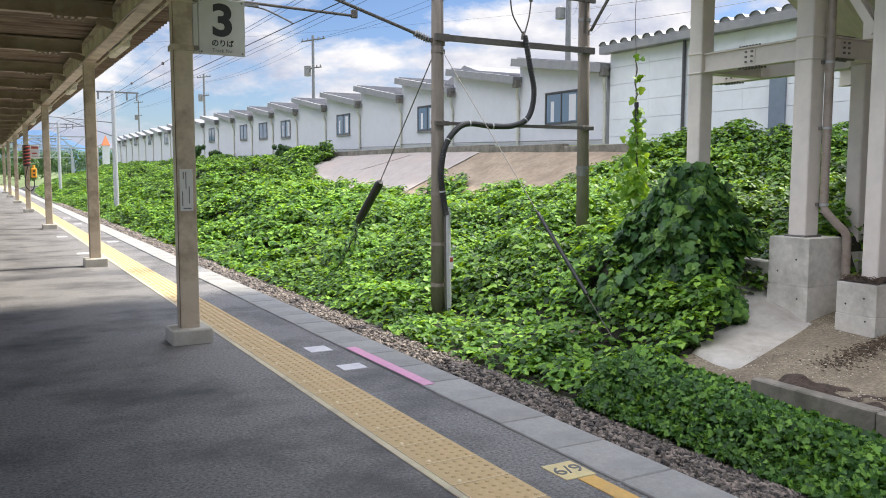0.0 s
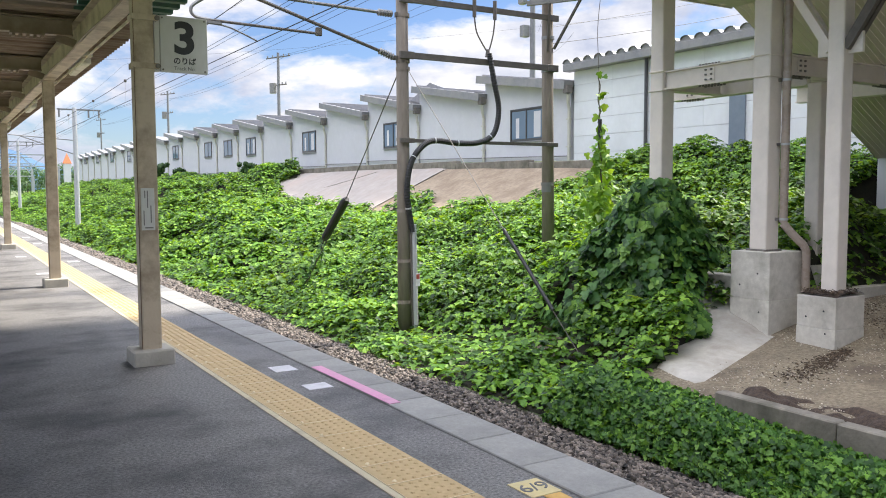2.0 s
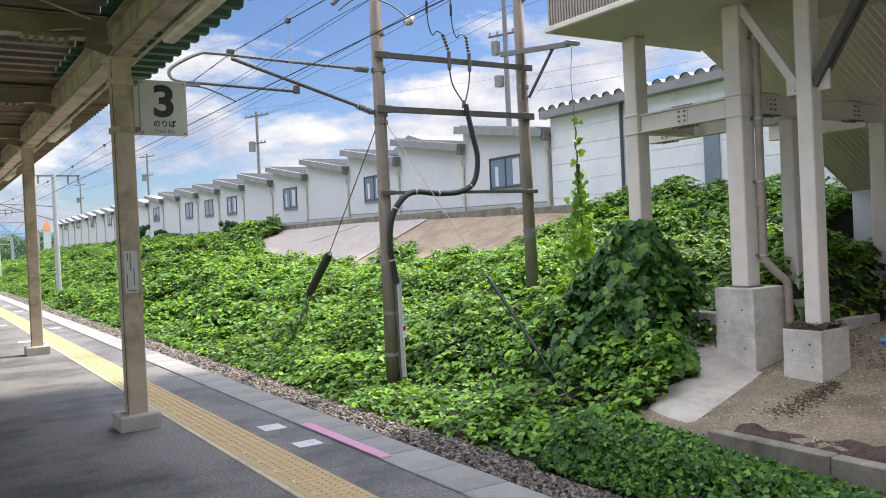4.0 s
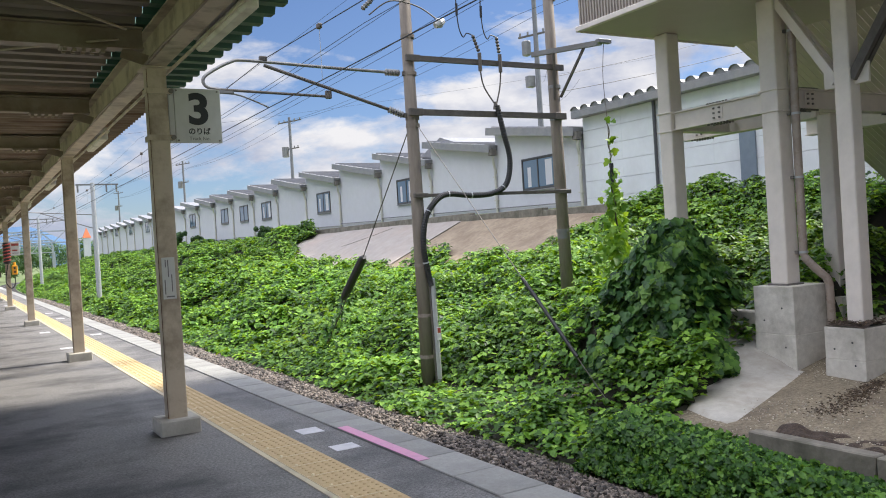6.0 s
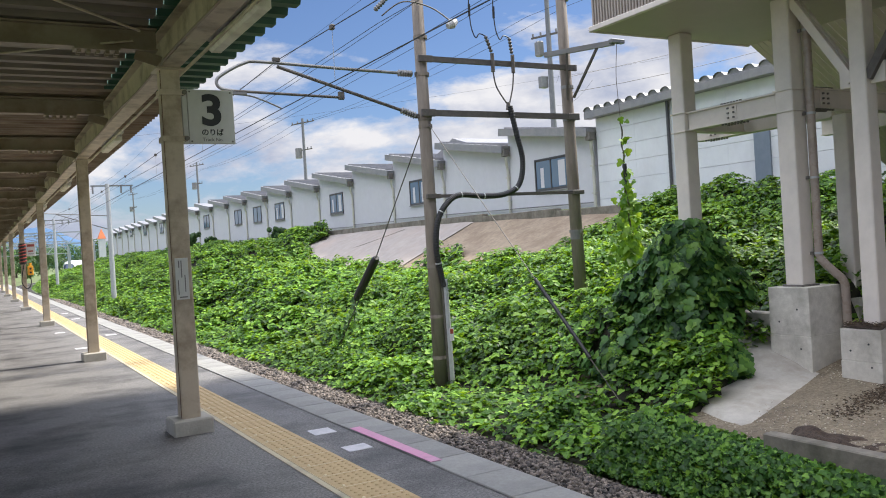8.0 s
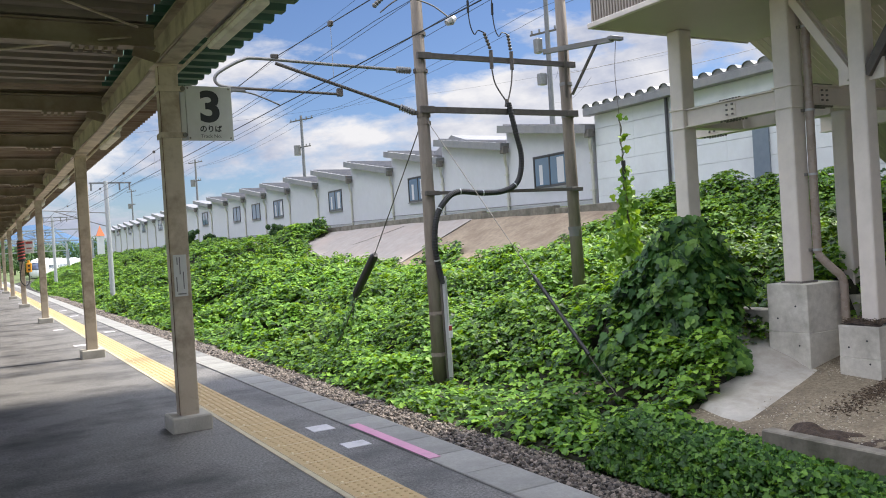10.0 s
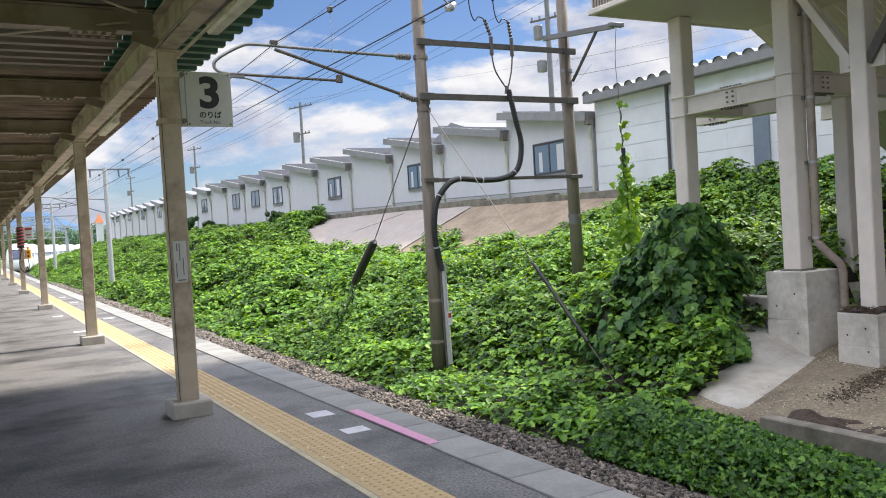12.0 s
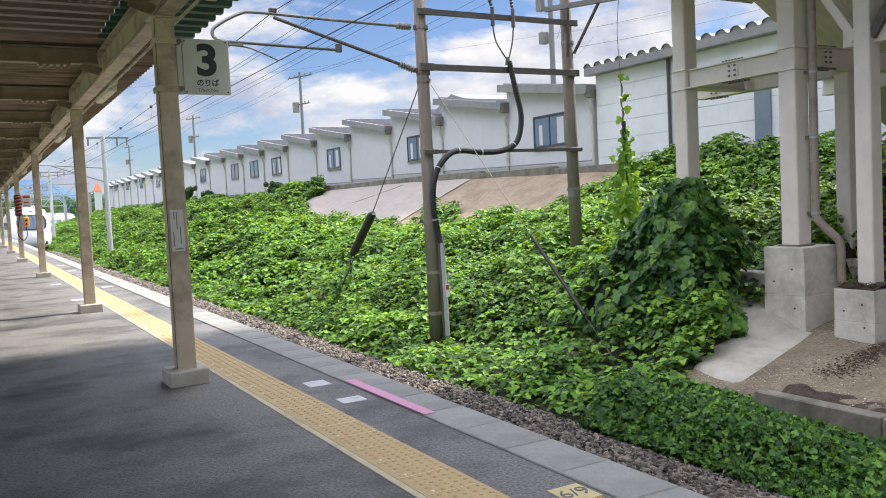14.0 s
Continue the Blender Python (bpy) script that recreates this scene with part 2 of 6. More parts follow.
M_PIPE = material("brown_drain_pipe", (0.32, 0.26, 0.215), (0.42, 0.345, 0.29), 6, 0.28, stain=(0.16, 0.13, 0.11), sscale=3, samt=0.5)
M_POLE = material("weathered_brown_pole", (0.19, 0.16, 0.13), (0.28, 0.24, 0.2), 5, 0.75, bump=0.1, bscale=40, stain=(0.11, 0.085, 0.065), sscale=1.5, samt=0.6, stretch=(2, 2, 0.35))
# Pole grey with a little distance haze mixed into the colour.
M_UPOLE = material("hazed_grey_pole", (0.14, 0.145, 0.155), (0.2, 0.205, 0.215), 5, 0.8)
M_GALV = material("galvanised_steel", (0.2, 0.2, 0.195), (0.29, 0.29, 0.285), 8, 0.5, 0.5, stain=(0.14, 0.12, 0.1), sscale=2, samt=0.5)
M_GALV_LT = material("light_galvanised_steel", (0.42, 0.43, 0.44), (0.5, 0.51, 0.52), 8, 0.5, 0.3)
M_DKSTEEL = material("dark_steel", (0.085, 0.075, 0.066), (0.14, 0.125, 0.11), 10, 0.6, 0.15)
M_WIRE = material("overhead_wire_copper", (0.035, 0.035, 0.035), (0.06, 0.06, 0.06), 10, 0.6, 0.3)
M_BLACK = material("black_rubber", (0.012, 0.012, 0.013), (0.024, 0.024, 0.025), 20, 0.5)
M_PORC = material("grey_porcelain", (0.42, 0.42, 0.42), (0.55, 0.55, 0.55), 10, 0.3)
M_WALL = material("light_grey_wall_board", (0.58, 0.58, 0.61), (0.63, 0.63, 0.66), 3, 0.75, bump=0.05, stain=(0.56, 0.56, 0.57), sscale=0.6, samt=0.4)
M_PANEL = material("light_grey_wall_panel", (0.7, 0.72, 0.74), (0.75, 0.77, 0.79), 3, 0.75, bump=0.05, stain=(0.56, 0.56, 0.57), sscale=0.8, samt=0.4, random_object=0.03)
M_ROOF_METAL = material("grey_roof_metal", (0.21, 0.21, 0.22), (0.28, 0.28, 0.29), 4, 0.5, 0.1, stain=(0.32, 0.3, 0.28), sscale=1, samt=0.5)
M_DOWN = material("cream_downpipe", (0.5, 0.49, 0.42), (0.56, 0.55, 0.48), 6, 0.5)
M_FRAME = material("dark_window_frame", (0.07, 0.07, 0.075), (0.1, 0.1, 0.105), 10, 0.4, 0.4)
M_GLASS = glass_material("window_glass", (0.1, 0.17, 0.25))
M_BLUE_PANEL = material("blue_grey_panel", (0.16, 0.2, 0.25), (0.2, 0.24, 0.29), 5, 0.6)
M_SIGN = material("sign_white_enamel", (0.62, 0.62, 0.6), (0.68, 0.68, 0.66), 4, 0.45, stain=(0.5, 0.49, 0.46), sscale=5, samt=0.4)
M_INK = material("sign_black_ink", (0.02, 0.022, 0.025), (0.03, 0.032, 0.035), 10, 0.5)
M_INK_GREY = material("faded_grey_ink", (0.12, 0.12, 0.12), (0.2, 0.2, 0.2), 20, 0.6)
M_RED = material("red_stripe_paint", (0.3, 0.05, 0.04), (0.4, 0.08, 0.06), 10, 0.5)
M_ORANGE = material("orange_box_paint", (0.85, 0.36, 0.02), (0.9, 0.42, 0.04), 8, 0.4)
M_LAMP = material("fluorescent_fitting", (0.78, 0.73, 0.62), (0.84, 0.79, 0.68), 6, 0.5, stain=(0.4, 0.34, 0.25), sscale=6, samt=0.5)
M_TRAIN = material("white_train_paint", (0.84, 0.85, 0.86), (0.88, 0.89, 0.9), 2, 0.22, stain=(0.78, 0.79, 0.8), sscale=0.4, samt=0.4)
M_TRAIN_DK = material("train_underframe", (0.05, 0.05, 0.055), (0.09, 0.09, 0.095), 8, 0.7)
M_TRAIN_GLASS = glass_material("train_glass", (0.14, 0.18, 0.3))
M_BARK = material("bark", (0.07, 0.055, 0.04), (0.13, 0.1, 0.075), 10, 0.9, bump=0.5)
M_STEM = material("vine_stem", (0.05, 0.045, 0.025), (0.1, 0.09, 0.05), 12, 0.9)
# The hill's blue is distance haze painted into its base colour.
M_HILL = material("hazy_blue_hill", (0.07, 0.125, 0.21), (0.1, 0.16, 0.25), 0.004, 1.0, spec=0.0)
M_FAR_GROUND = material("far_rough_grass", (0.07, 0.11, 0.03), (0.14, 0.19, 0.06), 0.5, 0.95, stain=(0.18, 0.16, 0.1), sscale=0.12, samt=0.6)
M_ORANGE_ROOF = material("orange_tile_roof", (0.6, 0.16, 0.06), (0.7, 0.2, 0.08), 4, 0.7)
L_KUDZU = leaf_material("kudzu_leaf", (0.013, 0.045, 0.007), (0.09, 0.21, 0.021), (0.25, 0.44, 0.055), 0.3)
# Heap leaves: the footbridge's shade is put into their darker greens.
L_MOUND = leaf_material("broad_shaded_leaf", (0.014, 0.05, 0.013), (0.045, 0.125, 0.024), (0.14, 0.27, 0.042), 0.22)
L_MOUND_OB = leaf_material("broad_shaded_leaf_single", (0.025, 0.075, 0.02), (0.06, 0.15, 0.03), (0.17, 0.3, 0.045), 0.25, True)
L_VINE = leaf_material("young_vine_leaf", (0.06, 0.15, 0.016), (0.12, 0.25, 0.03), (0.22, 0.36, 0.05), 0.32)
L_WEED = leaf_material("small_weed_leaf", (0.016, 0.055, 0.01), (0.052, 0.135, 0.022), (0.15, 0.29, 0.042), 0.25)
L_TREE = leaf_material("tree_leaf", (0.02, 0.055, 0.012), (0.04, 0.095, 0.02), (0.08, 0.16, 0.035), 0.2)

# ---- mesh helpers ----
ORIGIN = {}


def thing(name, at, label, category, group="", kind=""):
    """An empty at a thing's base, which parents its parts."""
    ob = new(name)
    ob.location = at
    ORIGIN[ob.name] = Vector(at)
    return tagged(ob, label, category, group, kind)


def part(name, bm, mat, parent=None, label="", smooth=False):
    """Links a bmesh, given in world space, as one mesh object under a thing or a part."""
    me = bpy.data.meshes.new(name)
    if parent is not None:
        bmesh.ops.translate(bm, verts=bm.verts, vec=-ORIGIN[parent.name])
    if smooth:
        for f in bm.faces:
            f.smooth = True
    bm.to_mesh(me)
    bm.free()
    for one in (mat if isinstance(mat, (list, tuple)) else [mat]):
        me.materials.append(one)
    ob = new(name, me)
    if parent is not None:
        ob.parent = parent
        ORIGIN[ob.name] = ORIGIN[parent.name]
    else:
        ORIGIN[ob.name] = Vector((0, 0, 0))
    if label:
        ob["label"] = label
    return ob


def box(x0, x1, y0, y1, z0, z1, bevel=0.0, bm=None, seg=1):
    bm = bm or bmesh.new()
    made = bmesh.ops.create_cube(bm, size=1)["verts"]
    bmesh.ops.scale(bm, verts=made, vec=(abs(x1 - x0), abs(y1 - y0), abs(z1 - z0)))
    bmesh.ops.translate(bm, verts=made, vec=((x0 + x1) / 2, (y0 + y1) / 2, (z0 + z1) / 2))
    if bevel:
        edges = list({e for v in made for e in v.link_edges})
        bmesh.ops.bevel(bm, geom=edges, offset=bevel, segments=seg, affect="EDGES", profile=0.6)
    return bm


def tube(pts, r, n=8, bm=None, cap=True):
    """A round tube along points; r is one radius or one a point."""
    bm = bm or bmesh.new()
    P = [Vector(p) for p in pts]
    rs = r if isinstance(r, (list, tuple)) else [r] * len(P)
    rings, up = [], None
    for i, p in enumerate(P):
        d = (P[min(i + 1, len(P) - 1)] - P[max(i - 1, 0)]).normalized()
        if up is None or abs(d.dot(up)) > 0.98:
            up = Vector((0, 0, 1)) if abs(d.z) < 0.9 else Vector((1, 0, 0))
        s = d.cross(up).normalized()
        up = s.cross(d).normalized()
        rings.append([bm.verts.new(p + (s * math.cos(a) + up * math.sin(a)) * rs[i]) for a in [2 * math.pi * k / n for k in range(n)]])
    for a, b in zip(rings, rings[1:]):
        for k in range(n):
            bm.faces.new((a[k], a[(k + 1) % n], b[(k + 1) % n], b[k]))
    if cap:
        bm.faces.new(rings[0][::-1])
        bm.faces.new(rings[-1])
    return bm


def curve_pts(pts, per=6):
    """A smooth line through points."""
    P = [Vector(p) for p in pts]
    out = []
    for i in range(len(P) - 1):
        a, b, c, d = P[max(i - 1, 0)], P[i], P[i + 1], P[min(i + 2, len(P) - 1)]
        for k in range(per):
            t = k / per
            out.append(0.5 * (2 * b + (c - a) * t + (2 * a - 5 * b + 4 * c - d) * t * t + (3 * b - a - 3 * c + d) * t ** 3))
    return out + [P[-1]]


def beam_between(a, b, w, h, bm=None, bevel=0.0):
    """A square bar from a to b, w wide and h high."""
    bm = bm or bmesh.new()
    a, b = Vector(a), Vector(b)
    made = bmesh.ops.create_cube(bm, size=1)["verts"]
    bmesh.ops.scale(bm, verts=made, vec=(w, (b - a).length, h))
    q = (b - a).to_track_quat("Y", "Z").to_matrix().to_4x4()
    bmesh.ops.transform(bm, verts=made, matrix=Matrix.Translation((a + b) / 2) @ q)
    return bm


def i_beam(axis, a0, a1, c, z0, z1, w=0.15, tf=0.014, tw=0.012):
    """An I-section along x or y, centred on c in the other direction."""
    bm = bmesh.new()
    for (u0, u1, v0, v1) in ((c - w / 2, c + w / 2, z0, z0 + tf), (c - w / 2, c + w / 2, z1 - tf, z1), (c - tw / 2, c + tw / 2, z0 + tf, z1 - tf)):
        if axis == "y":
            box(u0, u1, a0, a1, v0, v1, bm=bm)
        else:
            box(a0, a1, u0, u1, v0, v1, bm=bm)
    return bm


def text_mesh(body, size, m, mat, name, parent, depth=0.0015, bold=0.0):
    cu = bpy.data.curves.new(name, "FONT")
    cu.body, cu.size, cu.extrude, cu.align_x, cu.align_y, cu.offset = body, size, depth, "CENTER", "CENTER", bold
    tmp = new("tmp_text", cu)
    bpy.context.view_layer.update()
    me = bpy.data.meshes.new_from_object(tmp.evaluated_get(bpy.context.evaluated_depsgraph_get()))
    bpy.data.objects.remove(tmp)
    bm = bmesh.new()
    bm.from_mesh(me)
    bpy.data.meshes.remove(me)
    bmesh.ops.transform(bm, verts=bm.verts, matrix=m)
    return part(name, bm, mat, parent)


rng = np.random.default_rng(7)
LAT = rng.random((256, 256))


def vnoise(x, y, s):
    """Smooth value noise on arrays, about 0 to 1, cells s metres wide."""
    x, y = np.asarray(x, float) / s + 37.3, np.asarray(y, float) / s + 11.7
    i, j = np.floor(x).astype(int), np.floor(y).astype(int)
    u, v = x - i, y - j
    u, v = u * u * (3 - 2 * u), v * v * (3 - 2 * v)
    g = lambda a, b: LAT[a % 256, b % 256]
    return (g(i, j) * (1 - u) + g(i + 1, j) * u) * (1 - v) + (g(i, j + 1) * (1 - u) + g(i + 1, j + 1) * u) * v


def grid_mesh(name, xs, ys, zfun, mat, parent=None):
    X, Y = np.meshgrid(xs, ys)
    Z = zfun(X, Y)
    nx, ny = len(xs), len(ys)
    V = np.stack([X.ravel(), Y.ravel(), Z.ravel()], 1)
    k = (np.arange(ny - 1)[:, None] * nx + np.arange(nx - 1)[None, :]).ravel()
    F = np.stack([k, k + 1, k + 1 + nx, k + nx], 1)
    me = bpy.data.meshes.new(name)
    me.from_pydata(V.tolist(), [], F.tolist())
    me.polygons.foreach_set("use_smooth", np.ones(len(F), bool))
    me.materials.append(mat)
    ob = new(name, me)
    ORIGIN[ob.name] = Vector((0, 0, 0))
    if parent is not None:
        ob.parent = parent
    return ob

# ---- ground and track ----
EDGE_X = 2.84                 # platform edge
TRACK_X, RAIL_Z = 4.4, -1.1
CURVE_Y, CURVE_R = 92.0, 473.0


def bend(y):
    """How far the track has swung towards the bank at y."""
    d = np.maximum(np.asarray(y, float) - CURVE_Y, 0)
    d = np.minimum(d, 330.0)
    return CURVE_R - np.sqrt(CURVE_R ** 2 - d ** 2)


def wall_foot(y):
    """Height of the terrace in front of the works building."""
    return 2.3 + 0.018 * (np.clip(y, 5, 32) - 21) - 0.004 * (np.clip(y, 32, 110) - 32)


def ground(x, y):
    x, y = np.asarray(x, float), np.asarray(y, float)
    u = x - bend(y)
    top = wall_foot(y) - 0.3
    k = np.clip((y - 34) / 14, 0, 1)
    z = np.interp(u, [2.0, 5.5, 6.2, 7.2, 9.9, 13.4], [-1.25, -1.22, -1.12, -0.95, 0.1, 0.55])
    z = np.where(u > 13.4, 0.55 + (top - 0.55) * np.clip((u - 13.4) / 3.3, 0, 1), z)
    low = np.interp(u, [2.0, 5.5, 6.2, 7.2, 9.3, 11.0], [-1.25, -1.22, -1.12, -0.95, -0.1, 0.25])      # farther on: a low shelf, then a steep bank
    low = np.where(u > 11.0, 0.25 + (top - 0.25) * np.clip((u - 11.0) / 4.2, 0, 1), low)
    z = z * (1 - k) + low * k
    near = np.where(x > 10.1, np.clip((7.5 - y) / 0.3, 0, 1), np.clip((8.3 - y) / 1.2, 0, 1))      # levelled plot under the footbridge
    near = np.where(x > 13.3, np.clip((9.7 - y) / 0.3, 0, 1), near)
    flat = np.interp(x, [5.5, 6.4, 6.7, 9.3, 10.0, 11.0, 12.4, 12.7, 14.2, 16.7], [-1.22, -1.1, -0.76, -0.56, -0.42, -0.2, -0.14, 0.2, 0.3, 0.4])
    z = z * (1 - near) + flat * near
    return z + 0.05 * (vnoise(x, y, 1.1) - 0.5)


def ground_all(x, y):
    """One sheet: the track bed, the bank, and open land to the horizon."""
    z = ground(x, y)
    far = np.clip((np.hypot(x, y) - 150) / 60, 0, 1)
    z = np.where((x > 17.2), wall_foot(y), z)
    z = z * (1 - far) + (-1.4 + 1.5 * vnoise(x, y, 60)) * far
    z = np.where((x > 6.65) & (x < 12.5) & (y < 7.4), z - 0.1, z)          # dug out below the soil plot
    return np.where(x < 2.9, np.minimum(z, -1.25), z)


gx = np.concatenate([[-3000, -900, -300, -120, -60, -30, -10], np.linspace(0, 18, 61), [24, 40, 80, 160, 400, 1200, 3500]])
gy = np.concatenate([[-600, -150, -50, -20, -8], np.linspace(-4, 60, 129), np.linspace(61.5, 160, 60), [180, 210, 260, 330, 450, 700, 1500, 4000]])
ground_ob = tagged(grid_mesh("ground", gx, gy, ground_all, M_FAR_GROUND), "earth and rough grass ground beside the railway", "ground", kind="structure")

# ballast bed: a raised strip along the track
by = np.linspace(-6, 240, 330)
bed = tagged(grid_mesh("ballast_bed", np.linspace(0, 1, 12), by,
                       lambda u, y: np.interp(u, [0, 0.1, 0.8, 1], [-1.14, -1.14, -1.15, -1.26]), M_BED), "near-black ballast bed with the shade between stones painted in", "ballast", kind="structure")
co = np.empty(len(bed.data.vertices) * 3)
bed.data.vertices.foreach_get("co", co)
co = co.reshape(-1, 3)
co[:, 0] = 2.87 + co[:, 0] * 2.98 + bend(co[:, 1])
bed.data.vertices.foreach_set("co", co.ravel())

rail_pts = [(TRACK_X + float(bend(y)), y) for y in np.concatenate([np.linspace(-6, 90, 9), np.linspace(95, 320, 40)])]
track = thing("railway_track", (TRACK_X, 0, -1.2), "steel rails on concrete sleepers in ballast", "track", kind="structure")
for side in (-0.5335, 0.5335):
    rb = bmesh.new()
    for (w, z0, z1) in ((0.13, -1.25, -1.235), (0.02, -1.235, -1.14), (0.066, -1.14, -1.1)):
        for (xa, ya), (xb, yb) in zip(rail_pts, rail_pts[1:]):
            beam_between((xa + side, ya, (z0 + z1) / 2), (xb + side, yb, (z0 + z1) / 2), w, z1 - z0, bm=rb)
    part("rail", rb, M_DKSTEEL, track, "worn steel rail")
sb = bmesh.new()
for k in range(180):
    y = 2 + 0.62 * k
    x = TRACK_X + float(bend(y))
    box(x - 1.0, x + 1.0, y - 0.11, y + 0.11, -1.3, -1.2, bm=sb)
part("sleepers", sb, M_CONC_OLD, track)["kind"] = "stuff"

# ---- platform ----
platform = tagged(part("platform", box(-6.2, EDGE_X - 0.02, -8, 92, -1.3, 0), M_ASPHALT), "grey asphalt railway platform with patched surface", "platform", kind="structure")
tactile = thing("tactile_paving", (1.97, 0, 0), "line of yellow tactile paving tiles with raised dots", "tactile paving", kind="structure")
edging = thing("platform_edging", (2.68, 0, 0), "row of grey concrete platform edge slabs", "platform edge", kind="structure")
inner = part("edge_strip", box(1.772, 1.81, 0.5, 91.9, 0, 0.006), M_TILE_EDGE, tactile, "worn pale yellow edge strip")

# ---- canopy over the platform ----
POST_Y = [-2.3, 7.08, 13.44, 22.58, 32.05, 41.3, 50.6, 59.9]
POST_X = 1.49
canopy = thing("platform_canopy", (0, 0, 3.0), "rusty steel platform canopy with corrugated roof sheets", "canopy", kind="structure")
part("girder", i_beam("y", -6, 66, POST_X, 3.0, 3.3, 0.15), M_STEEL, canopy, "cream painted steel edge girder")
part("conduit", tube([(POST_X + 0.12, y, 2.985) for y in np.linspace(-6, 66, 30)], 0.014, 6), M_STEEL, canopy)
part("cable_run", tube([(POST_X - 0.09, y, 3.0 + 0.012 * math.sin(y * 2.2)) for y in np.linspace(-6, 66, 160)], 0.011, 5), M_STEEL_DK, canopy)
raf_y = []
for a, b in zip(POST_Y, POST_Y[1:]):
    n = 2 if b - a < 7 else 3
    raf_y += [a + (b - a) * k / n for k in range(n)]
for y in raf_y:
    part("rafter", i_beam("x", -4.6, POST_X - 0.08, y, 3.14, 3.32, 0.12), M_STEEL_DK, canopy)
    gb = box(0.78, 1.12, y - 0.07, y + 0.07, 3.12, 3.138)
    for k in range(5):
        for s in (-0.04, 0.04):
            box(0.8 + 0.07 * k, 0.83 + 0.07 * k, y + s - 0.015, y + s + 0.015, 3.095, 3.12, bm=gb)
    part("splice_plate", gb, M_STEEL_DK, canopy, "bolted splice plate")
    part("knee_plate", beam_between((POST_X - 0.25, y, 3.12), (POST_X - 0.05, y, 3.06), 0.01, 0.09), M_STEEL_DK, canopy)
part("tie_rod", tube([(-2.2, 3.4, 3.24), (1.2, 6.6, 3.18)], 0.009, 6), M_STEEL, canopy)
part("tie_rod", tube([(-2.2, 9.7, 3.24), (1.2, 6.9, 3.18)], 0.009, 6), M_STEEL, canopy)


def corrugated(y0, y1, pitch, depth, x0, x1, z, wave):
    """A thin folded sheet whose ribs run along x; wave gives the profile over one pitch."""
    bm = bmesh.new()
    n = int(round((y1 - y0) / pitch))
    prof = [(y0 + (k + u) * pitch, z + h * depth) for k in range(n) for u, h in wave]
    rows = [[bm.verts.new((x, y, zz)) for y, zz in prof] for x in (x0, x1)]
    top = [[bm.verts.new((x, y, zz + 0.006)) for y, zz in prof] for x in (x0, x1)]
    for k in range(len(prof) - 1):
        bm.faces.new((rows[0][k], rows[1][k], rows[1][k + 1], rows[0][k + 1]))
        bm.faces.new((top[0][k], top[0][k + 1], top[1][k + 1], top[1][k]))
        bm.faces.new((rows[1][k], top[1][k], top[1][k + 1], rows[1][k + 1]))
    return bm


TRAP = [(0.0, 0), (0.32, 0), (0.45, 1), (0.85, 1), (0.98, 0)]
SINE = [(k / 6, 0.5 + 0.5 * math.sin(2 * math.pi * k / 6)) for k in range(6)]
part("roof_sheet", corrugated(-6.2, 9.7, 0.3, 0.08, 1.35, 2.31, 3.335, TRAP), M_ROOF_GREEN, canopy, "green painted folded roof sheet")
part("roof_sheet", corrugated(-6.2, 9.7, 0.3, 0.08, -4.8, 1.345, 3.335, TRAP), M_ROOF_GREY, canopy, "grey folded roof sheet")
part("roof_sheet", corrugated(9.72, 66, 0.2, 0.075, -4.8, 2.24, 3.335, SINE), M_ROOF_BROWN, canopy, "rust-brown corrugated roof sheet")


def make_post():
    y = POST_Y[1]
    p = thing("canopy_post", (POST_X, y, 0), "cream painted square steel canopy post on a concrete plinth", "post", "canopy posts")
    part("plinth", box(POST_X - 0.162, POST_X + 0.162, y - 0.162, y + 0.162, -0.01, 0.125, 0.012), M_CONC, p, "pale concrete plinth")
    part("column", box(POST_X - 0.077, POST_X + 0.077, y - 0.077, y + 0.077, 0.11, 3.0, 0.012, seg=2), M_STEEL, p)
    part("rust_seam", box(POST_X - 0.0795, POST_X - 0.0765, y - 0.07, y - 0.058, 0.13, 2.98), M_RUST, p, "rust-stained seam")
    part("cap_plate", box(POST_X - 0.12, POST_X + 0.12, y - 0.12, y + 0.12, 2.985, 2.999, 0.003), M_STEEL, p)
    return p


post1 = make_post()
posts = [post1]
for y in POST_Y[:1] + POST_Y[2:]:
    posts.append(copy_thing(post1, pose(POST_X, y, 0)))


def make_fitting(y):
    f = thing("strip_light", (POST_X + 0.2, y, 3.1), "cream fluorescent strip light fitting under the canopy edge", "lamp", "canopy strip lights")
    part("housing", box(POST_X + 0.1, POST_X + 0.24, y - 0.62, y + 0.62, 3.03, 3.1, 0.02), M_LAMP, f)
    part("cover", box(POST_X + 0.12, POST_X + 0.22, y - 0.6, y + 0.6, 2.945, 3.029, 0.015), M_LAMP, f)
    for s in (-0.5, 0.5):
        part("hanger", box(POST_X + 0.19, POST_X + 0.21, y + s - 0.015, y + s + 0.015, 3.1, 3.335), M_STEEL, f)
    return f


fit1 = make_fitting(5.6)
for y in (11.6, 17.9, 24, 30.5, 37, 43.5, 50):
    copy_thing(fit1, pose(POST_X + 0.2, y, 3.1))

# ---- platform number sign and notice plate on the first post ----
SY = POST_Y[1] - 0.02
sign = thing("platform_sign", (1.79, SY, 2.6), "white enamel platform number sign clamped to a steel post", "sign")
part("board", box(1.625, 2.01, SY - 0.012, SY + 0.012, 2.385, 2.84, 0.004), M_SIGN, sign)
part("board_edge", box(1.58, 1.623, SY - 0.005, SY + 0.03, 2.385, 2.84, 0.003), M_SIGN, sign)
